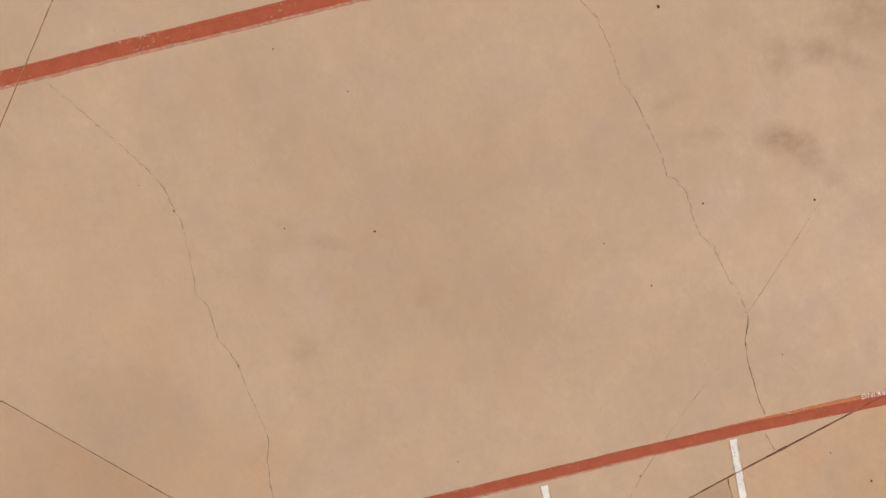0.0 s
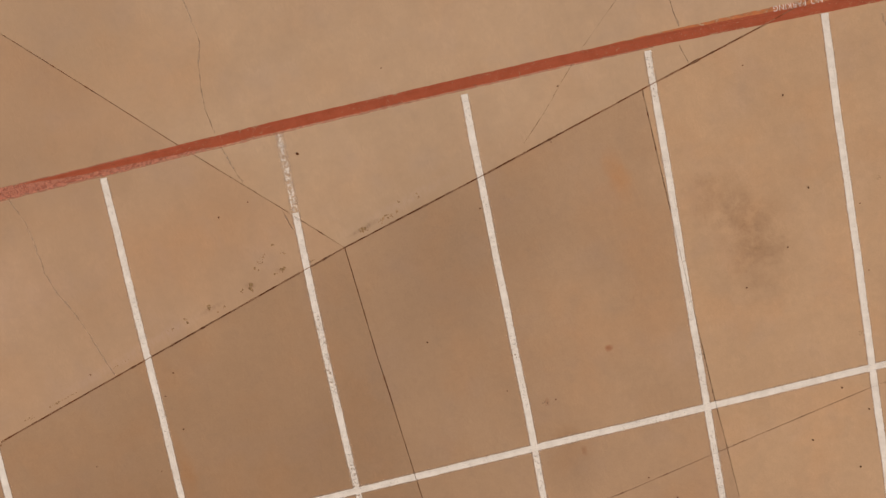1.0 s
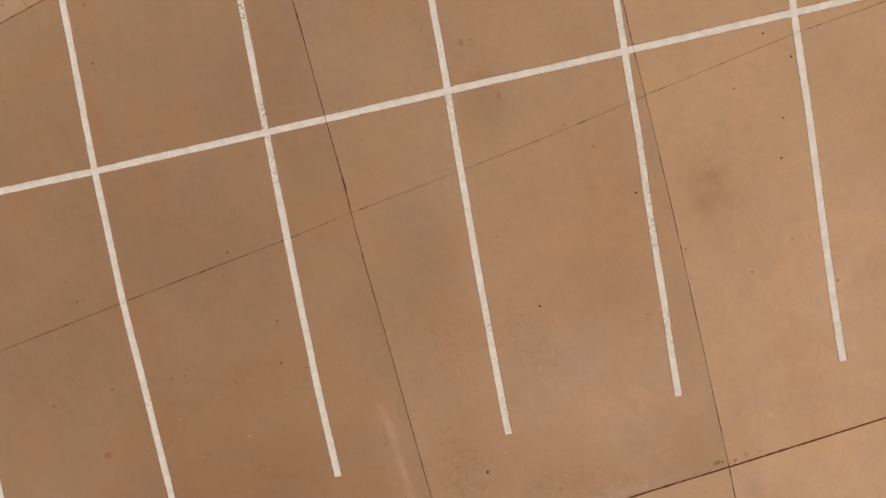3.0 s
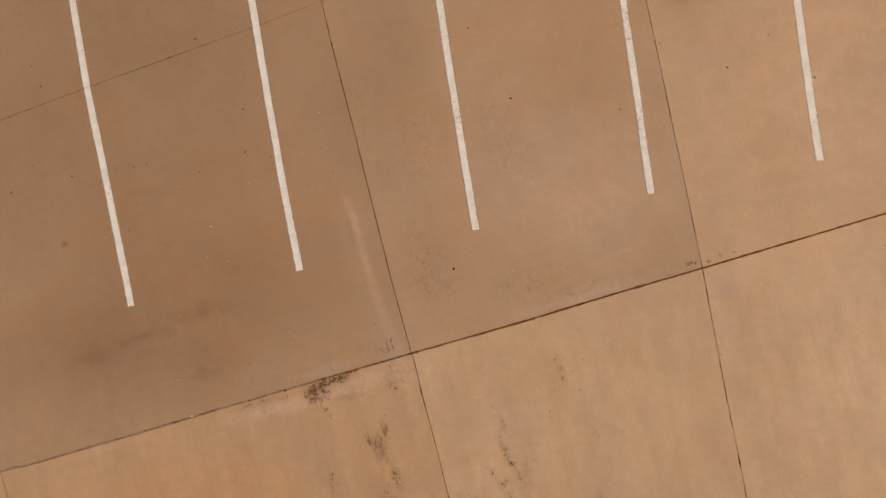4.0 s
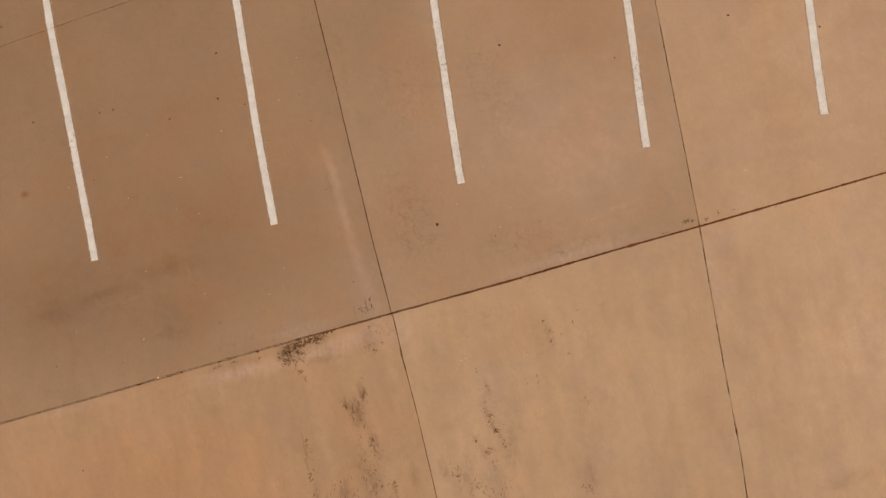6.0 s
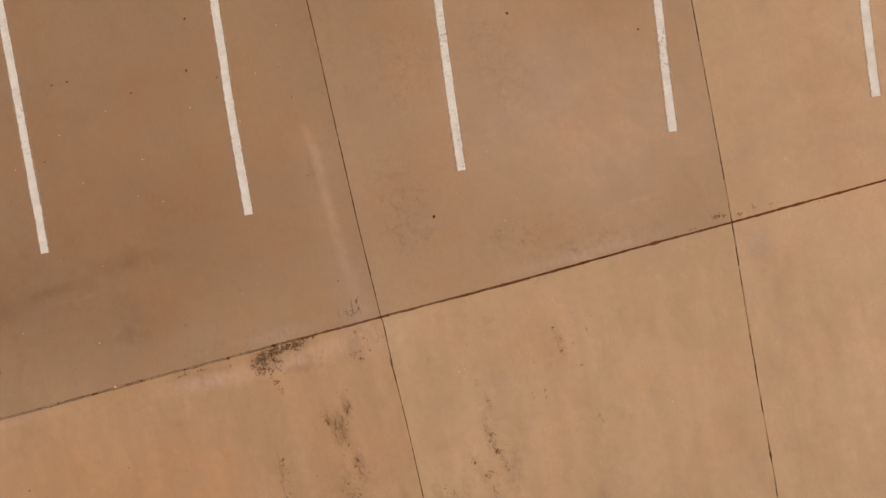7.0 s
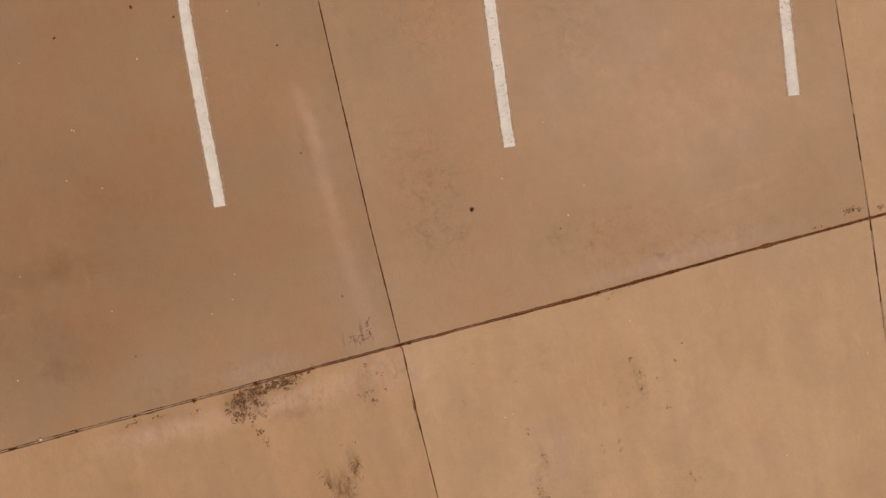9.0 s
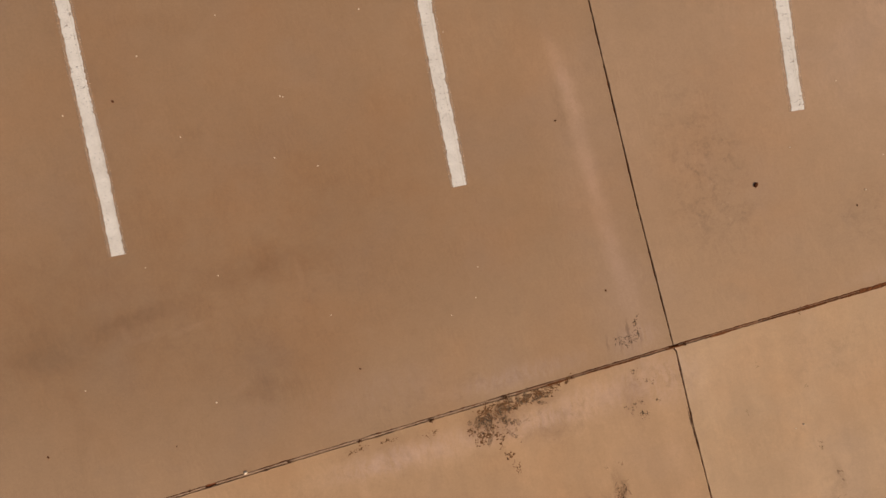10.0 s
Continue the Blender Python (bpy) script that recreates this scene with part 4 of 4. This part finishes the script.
def trails(name, label, patches, material, seed):
    """Thin wandering growths, mostly along the stalls: patches are x, y, half length, half width, turn, how many, length in metres."""
    rng = random.Random(seed)
    verts, faces = [], []
    for x, y, a, b, turn, count, size in patches:
        c, s = math.cos(radians(turn)), math.sin(radians(turn))
        for _ in range(count):
            u, v = rng.gauss(0, 0.5) * a, rng.gauss(0, 0.5) * b
            px, py, way = x + u * c - v * s, y + u * s + v * c, -math.pi / 2 + radians(turn) + rng.gauss(0, 0.45)
            steps = rng.randint(4, 9)
            step, wide = size * rng.uniform(0.6, 1.4) / steps, size * rng.uniform(0.06, 0.15)
            base = len(verts)
            for k in range(steps + 1):
                taper = max(0.12, math.sin(math.pi * (k + 0.4) / (steps + 0.8))) * rng.uniform(0.55, 1.35)
                nx, ny = -math.sin(way), math.cos(way)
                w = wide * taper
                verts += [(px + nx * w, py + ny * w, 0.0004), (px, py, 0.0013), (px - nx * w, py - ny * w, 0.0004)]
                px, py = px + math.cos(way) * step, py + math.sin(way) * step
                way += rng.gauss(0, 0.42)
            for k in range(steps):
                p = base + 3 * k
                faces += [(p, p + 3, p + 4, p + 1), (p + 1, p + 4, p + 5, p + 2)]
    ob = mesh_object(name, verts, faces, material)
    return tagged(ob, label, "stain", kind="stuff")


flecks("lichen_patch", "dark speckled lichen patch spreading below the open joint", [
    (-2.86, -7.214, 0.16, 0.07, 8, 100, 0.016), (-2.60, -7.164, 0.22, 0.040, 7, 110, 0.015), (-2.95, -7.200, 0.18, 0.030, 6, 60, 0.014), (-2.98, -7.294, 0.18, 0.11, 0, 100, 0.014),
    (-3.08, -7.374, 0.12, 0.10, 0, 60, 0.015), (-2.94, -7.414, 0.10, 0.12, 0, 46, 0.014), (-2.42, -7.129, 0.12, 0.022, 7, 46, 0.014),
    (-2.90, -7.594, 0.03, 0.06, 30, 14, 0.014), (-2.83, -7.714, 0.02, 0.04, 20, 12, 0.015), (-3.75, -7.294, 0.35, 0.035, 6, 50, 0.011)], LICHEN, 3)
flecks("lichen_patch", "thin brown lichen film spreading below the open joint", [
    (-3.00, -7.334, 0.24, 0.20, 0, 26, 0.050), (-2.60, -7.174, 0.26, 0.06, 8, 18, 0.040), (-2.85, -7.564, 0.10, 0.18, 15, 8, 0.036),
    (-2.84, -7.234, 0.12, 0.12, 0, 16, 0.045)], THIN_LICHEN, 4)
flecks("lichen_patch", "thin grey lichen smudges beside the joint crossing", [
    (-1.86, -7.414, 0.10, 0.10, 30, 40, 0.013), (-1.75, -7.214, 0.16, 0.08, 10, 34, 0.011), (-1.65, -7.414, 0.02, 0.02, 0, 5, 0.011),
    (-1.80, -6.89, 0.15, 0.07, 0, 60, 0.011), (-1.725, -6.80, 0.012, 0.07, 0, 26, 0.014), (-1.88, -6.86, 0.02, 0.06, 0, 16, 0.012)], THIN_LICHEN, 6)
trails("lichen_streak", "grey brown lichen streak on tan concrete", [
    (-2.05, -8.02, 0.05, 0.10, -8, 22, 0.070), (-2.16, -8.17, 0.10, 0.10, 0, 22, 0.055), (-2.35, -8.14, 0.02, 0.08, 12, 9, 0.075), (-2.04, -7.83, 0.03, 0.015, 0, 5, 0.030), (-2.16, -7.84, 0.02, 0.015, 0, 3, 0.026),
    (-2.22, -8.45, 0.12, 0.22, 0, 16, 0.055), (-2.06, -8.80, 0.10, 0.22, 5, 26, 0.070), (-2.22, -9.05, 0.12, 0.25, 0, 22, 0.055), (-2.08, -9.35, 0.16, 0.25, 0, 24, 0.060), (-2.55, -9.5, 0.25, 0.25, 0, 34, 0.055)], STREAK_FILM, 5)
trails("lichen_streak", "brown branching lichen marks on tan concrete", [
    (-0.38, -8.53, 0.07, 0.05, 60, 10, 0.050), (-0.36, -8.70, 0.05, 0.10, 10, 18, 0.075), (-0.30, -8.88, 0.04, 0.10, 15, 16, 0.075), (-0.17, -8.83, 0.05, 0.03, 60, 6, 0.045), (-0.62, -9.00, 0.05, 0.05, 40, 9, 0.050), (-0.45, -9.15, 0.06, 0.06, 40, 12, 0.055), (-0.20, -9.12, 0.03, 0.10, 0, 7, 0.060),
    (-0.40, -9.35, 0.08, 0.16, 0, 12, 0.055), (-0.95, -9.40, 0.10, 0.16, 0, 22, 0.060), (-0.75, -9.62, 0.16, 0.14, 0, 22, 0.055), (-0.45, -9.75, 0.24, 0.14, 0, 34, 0.055), (-0.95, -9.90, 0.25, 0.15, 0, 22, 0.055),
    (-0.32, -8.26, 0.02, 0.06, 20, 5, 0.050), (-0.42, -8.02, 0.02, 0.05, 5, 8, 0.040)], STREAK_FILM, 7)
trails("lichen_streak", "scattered brown lichen marks on tan concrete", [
    (0.65, -7.50, 0.015, 0.05, 18, 7, 0.050), (0.71, -7.64, 0.035, 0.04, 15, 10, 0.045), (0.71, -7.81, 0.03, 0.06, 10, 9, 0.045), (0.59, -7.49, 0.01, 0.02, 0, 2, 0.030), (0.55, -7.94, 0.02, 0.03, 0, 3, 0.035), (0.33, -7.87, 0.02, 0.03, 0, 3, 0.030),
    (1.05, -7.55, 0.02, 0.06, 0, 4, 0.050), (0.93, -8.00, 0.02, 0.05, 0, 4, 0.040), (0.87, -7.74, 0.02, 0.03, 0, 2, 0.035), (0.42, -8.28, 0.03, 0.07, 0, 7, 0.045), (0.27, -8.31, 0.025, 0.02, 0, 4, 0.030), (0.74, -8.31, 0.02, 0.02, 0, 2, 0.030),
    (0.95, -8.70, 0.25, 0.05, 5, 10, 0.040), (-0.83, -7.29, 0.03, 0.01, 80, 4, 0.030), (-0.96, -7.63, 0.02, 0.02, 0, 2, 0.030), (-0.47, -7.52, 0.03, 0.03, 0, 3, 0.030), (0.56, -6.88, 0.05, 0.012, 40, 8, 0.030), (0.85, -9.90, 0.14, 0.18, 0, 20, 0.055)], STREAK_FILM, 9)
trails("lichen_streak", "thin brown streaks running down the tan concrete", [
    (-2.98, -8.62, 0.02, 0.22, 2, 10, 0.090), (-3.00, -9.05, 0.03, 0.22, 2, 8, 0.090), (-2.98, -9.45, 0.10, 0.25, 0, 18, 0.060), (-1.84, -9.45, 0.012, 0.16, 3, 7, 0.090), (-1.88, -9.80, 0.015, 0.12, 5, 6, 0.090),
    (-2.75, -9.45, 0.10, 0.25, 0, 18, 0.060), (-3.30, -8.70, 0.01, 0.04, 0, 2, 0.040)], STREAK_FILM, 11)
flecks("moss_spots", "olive brown moss spots beside the diagonal joint", [
    (-3.56, 3.53, 0.055, 0.04, 0, 16, 0.042), (-3.72, 3.49, 0.04, 0.03, 0, 6, 0.026), (-3.44, 3.74, 0.05, 0.04, 0, 5, 0.026),
    (-3.08, 4.07, 0.02, 0.02, 0, 3, 0.024), (-3.00, 3.68, 0.05, 0.03, 0, 8, 0.034), (-3.14, 3.62, 0.04, 0.02, 0, 6, 0.028),
    (-3.25, 3.86, 0.16, 0.14, 20, 12, 0.022), (-2.94, 3.90, 0.05, 0.03, 0, 4, 0.024), (-2.55, 3.68, 0.06, 0.02, 15, 6, 0.026),
    (-4.24, 3.37, 0.12, 0.04, 16, 9, 0.024), (-4.67, 3.27, 0.04, 0.03, 0, 5, 0.028), (-4.95, 3.17, 0.05, 0.03, 0, 4, 0.022),
    (-4.08, 3.32, 0.08, 0.03, 16, 7, 0.022), (-1.72, 3.95, 0.16, 0.035, 15, 20, 0.026), (-1.34, 4.04, 0.14, 0.035, 15, 18, 0.024),
    (-1.10, 4.10, 0.06, 0.03, 15, 6, 0.020), (-1.05, 4.25, 0.02, 0.06, 0, 4, 0.020), (-0.74, 4.24, 0.04, 0.04, 15, 6, 0.024),
    (-5.6, 2.93, 0.45, 0.05, 16, 10, 0.018), (-6.7, 2.56, 0.5, 0.04, 16, 16, 0.018), (-7.4, 2.36, 0.3, 0.04, 16, 10, 0.018)], MOSS, 13, 0.15, 0.6)
flecks("moss_spots", "small dark specks beside the main joint crossing", [
    (2.90, -6.46, 0.14, 0.03, 6, 50, 0.014), (3.18, -6.49, 0.08, 0.025, 6, 30, 0.013), (3.36, -6.44, 0.05, 0.025, 6, 18, 0.012), (3.60, -6.43, 0.12, 0.03, 6, 16, 0.012), (4.21, -6.50, 0.05, 0.02, 6, 10, 0.012), (2.48, -6.58, 0.12, 0.03, 6, 14, 0.012), (1.0, -6.80, 1.2, 0.02, 5.5, 50, 0.010),
    (5.35, 0.56, 0.06, 0.05, 0, 14, 0.012), (6.08, 2.83, 0.05, 0.08, 0, 10, 0.012), (0.44, 0.67, 0.05, 0.06, 0, 16, 0.012),
    (6.3, 5.95, 0.16, 0.04, 15, 14, 0.014)], THIN_LICHEN, 15, 0.5, 0.25)


# ---- small loose things ----
def lump(rng, r, flat):
    """An irregular stone or clod of radius r, resting on z = 0."""
    bm = bmesh.new()
    bmesh.ops.create_icosphere(bm, subdivisions=2, radius=1.0)
    shift = rng.uniform(0, 90)
    for v in bm.verts:
        k = 1 + 0.35 * noise.noise(v.co * 1.4 + Vector((shift, 0, 0))) + 0.12 * noise.noise(v.co * 4 + Vector((0, shift, 0)))
        v.co = Vector((v.co.x * k * r, v.co.y * k * r * 0.85, v.co.z * k * r * flat))
    low = min(v.co.z for v in bm.verts)
    for v in bm.verts:
        v.co.z -= low * 0.85
    return bm


def lump_mesh(name, seed, r, flat, material):
    rng = random.Random(seed)
    bm = lump(rng, r, flat)
    data = bpy.data.meshes.new(name)
    bm.to_mesh(data)
    bm.free()
    data.materials.append(material)
    data.polygons.foreach_set("use_smooth", [True] * len(data.polygons))
    return data


CLODS = [lump_mesh("dirt_clod", i, 1.0, 0.5, CLOD) for i in range(6)]
GRITS = [lump_mesh("grit_stone", 50 + i, 1.0, 0.6, GRIT) for i in range(4)]


def scatter(spots, meshes, name, label, category, group, size, seed):
    rng = random.Random(seed)
    for x, y in spots:
        r = size * rng.uniform(0.75, 1.25)
        ob = new(name, rng.choice(meshes))
        ob.matrix_world = pose(x, y, 0.0, 0, 0, rng.uniform(0, 360)) @ Matrix.Diagonal((r, r * rng.uniform(0.8, 1.0), r, 1))
        tagged(ob, label, category, group=group)


LANE_CLODS = [(-4.07, 11.16), (-3.70, 10.70), (-2.29, 10.08), (-1.09, 9.72), (-0.94, 11.66), (3.43, 8.93), (1.96, 8.74),
              (4.95, 8.58), (4.05, 6.55), (-0.81, 6.22), (1.68, 5.33), (2.47, 7.99), (-3.46, 8.37), (-1.77, 12.46)]
NORTH_CLODS = [(-3.76, 4.66), (-3.27, 4.78), (-5.40, 4.55), (4.42, 4.96), (4.91, 4.39), (5.01, 2.95), (5.72, 2.53), (4.53, 2.14),
               (5.66, 1.50), (3.80, 1.68), (1.40, 4.55), (0.13, 3.84), (5.73, 0.20), (-0.13, 0.99), (0.57, 0.68), (-5.09, 2.51),
               (-5.31, 2.18), (-5.18, 1.61), (-5.70, 1.04), (-6.67, 1.35), (-1.15, 2.03), (-6.35, 2.79)]
SOUTH_CLODS = [(4.91, -0.20), (5.25, -0.63), (4.31, -0.91), (4.95, -1.51), (4.80, -2.10), (5.30, -2.76), (2.07, -1.31), (1.70, -0.89),
               (2.55, -2.14), (-3.79, -1.68), (-6.36, -1.59), (-3.27, -2.88), (-6.62, -3.10), (-6.05, -3.38), (-5.08, -3.42),
               (-4.88, -3.41), (-4.10, -3.69), (-2.99, -3.68), (-5.33, -4.36), (0.32, -2.34), (0.75, -3.52), (3.10, -3.14),
               (2.33, -4.00), (4.02, -3.70), (4.71, -3.34), (5.26, -4.10), (-1.78, -1.06), (-6.27, -1.93), (-7.02, -3.44), (-3.36, -3.53)]
AISLE_CLODS = [(5.78, -6.76), (-5.38, -7.01), (-6.21, -8.43), (-4.92, -8.35), (-2.58, -8.84), (-2.60, -9.24), (0.25, -8.27), (1.15, -7.44),
               (-3.90, -6.70), (-6.33, -6.90), (-1.91, -6.47), (-2.06, -5.10), (3.08, -7.89), (-2.20, -3.69), (-2.10, -4.09), (0.20, -6.19)]
SMALL_STONES = [(-4.08, -4.55), (-2.86, -6.10), (-3.13, -6.43), (-4.04, -6.25), (-2.50, -3.71), (-4.46, -3.86), (-2.79, -4.28), (0.20, -5.19),
                (0.29, -6.08), (0.70, -7.15), (2.86, -7.83), (3.84, -5.91), (1.96, -8.66), (-0.53, -7.83), (3.37, -9.10), (-5.71, -4.40),
                (-4.89, -4.71), (-4.10, -4.54), (-4.23, -4.99), (-3.92, -5.11), (-5.09, -4.06), (-5.34, -5.63), (-4.82, -5.79), (-2.92, -6.33)]
MORE_STONES = [(-5.02, -6.74), (-5.96, -6.46), (-0.60, -7.85), (-3.39, -4.00), (-0.26, -5.64), (0.48, -5.83), (-2.14, -3.16), (-4.68, 11.89)]
scatter(LANE_CLODS, CLODS, "dirt_clod", "small dark clod of dirt lying on tan concrete", "dirt clod", "dark clods on the concrete", 0.0125, 21)
scatter(NORTH_CLODS, CLODS, "dirt_clod", "small dark clod of dirt lying on tan concrete", "dirt clod", "dark clods on the concrete", 0.013, 22)
scatter(SOUTH_CLODS, CLODS, "dirt_clod", "small dark clod of dirt lying on tan concrete", "dirt clod", "dark clods on the concrete", 0.0145, 23)
scatter(AISLE_CLODS, CLODS, "dirt_clod", "small dark clod of dirt lying on tan concrete", "dirt clod", "dark clods on the concrete", 0.0080, 24)
scatter([(3.43, 11.68), (-2.35, 5.30)], CLODS, "dirt_clod", "larger dark clod of dirt lying on tan concrete", "dirt clod", "dark clods on the concrete", 0.022, 25)
scatter([(-0.583, -5.88)], CLODS, "dirt_clod", "flat round blackish clod of dirt on the stall floor", "dirt clod", "dark clods on the concrete", 0.019, 26)
scatter(SMALL_STONES + MORE_STONES, GRITS, "grit_stone", "tiny pale stone chip lying on tan concrete", "stone", "pale stone chips", 0.0070, 27)


def weed_tuft(x, y, size, seed):
    """A dried tuft rooted in the joint: a low crown and short splayed blades."""
    rng = random.Random(seed)
    verts, faces = [], []
    for _ in range(40):
        a, reach, up = rng.uniform(0, 2 * math.pi), size * rng.uniform(0.35, 1.0), size * rng.uniform(0.05, 0.5)
        w = size * 0.09
        bx, by = x + size * 0.25 * rng.gauss(0, 1), y + size * 0.15 * rng.gauss(0, 1)
        dx, dy = math.cos(a), math.sin(a)
        base = len(verts)
        verts += [(bx - dy * w, by + dx * w, -0.008), (bx + dy * w, by - dx * w, -0.008),
                  (bx + dx * reach * 0.6 + dy * w, by + dy * reach * 0.6 - dx * w, up), (bx + dx * reach * 0.6 - dy * w, by + dy * reach * 0.6 + dx * w, up),
                  (bx + dx * reach, by + dy * reach, up * 0.7)]
        faces += [(base, base + 1, base + 2, base + 3), (base + 3, base + 2, base + 4)]
    ob = mesh_object("weed_tuft", verts, faces, DRY_WEED)
    return tagged(ob, "dried brown weed tuft rooted in the slab joint", "weed", group="weed tufts in the main joint")


for i, (x, y, size) in enumerate([(-2.84, -7.142, 0.028), (-3.44, -7.204, 0.025), (-4.01, -7.251, 0.020), (-4.57, -7.299, 0.018),
                                  (-5.35, -7.366, 0.016), (-1.37, -7.009, 0.021), (-5.66, -7.398, 0.018), (-2.30, -7.092, 0.015)]):
    weed_tuft(x, y, size, 70 + i)
scatter([(-4.91, -7.315)], GRITS, "grit_stone", "pale pebble lodged on the slab joint", "stone", "pale stone chips", 0.020, 28)
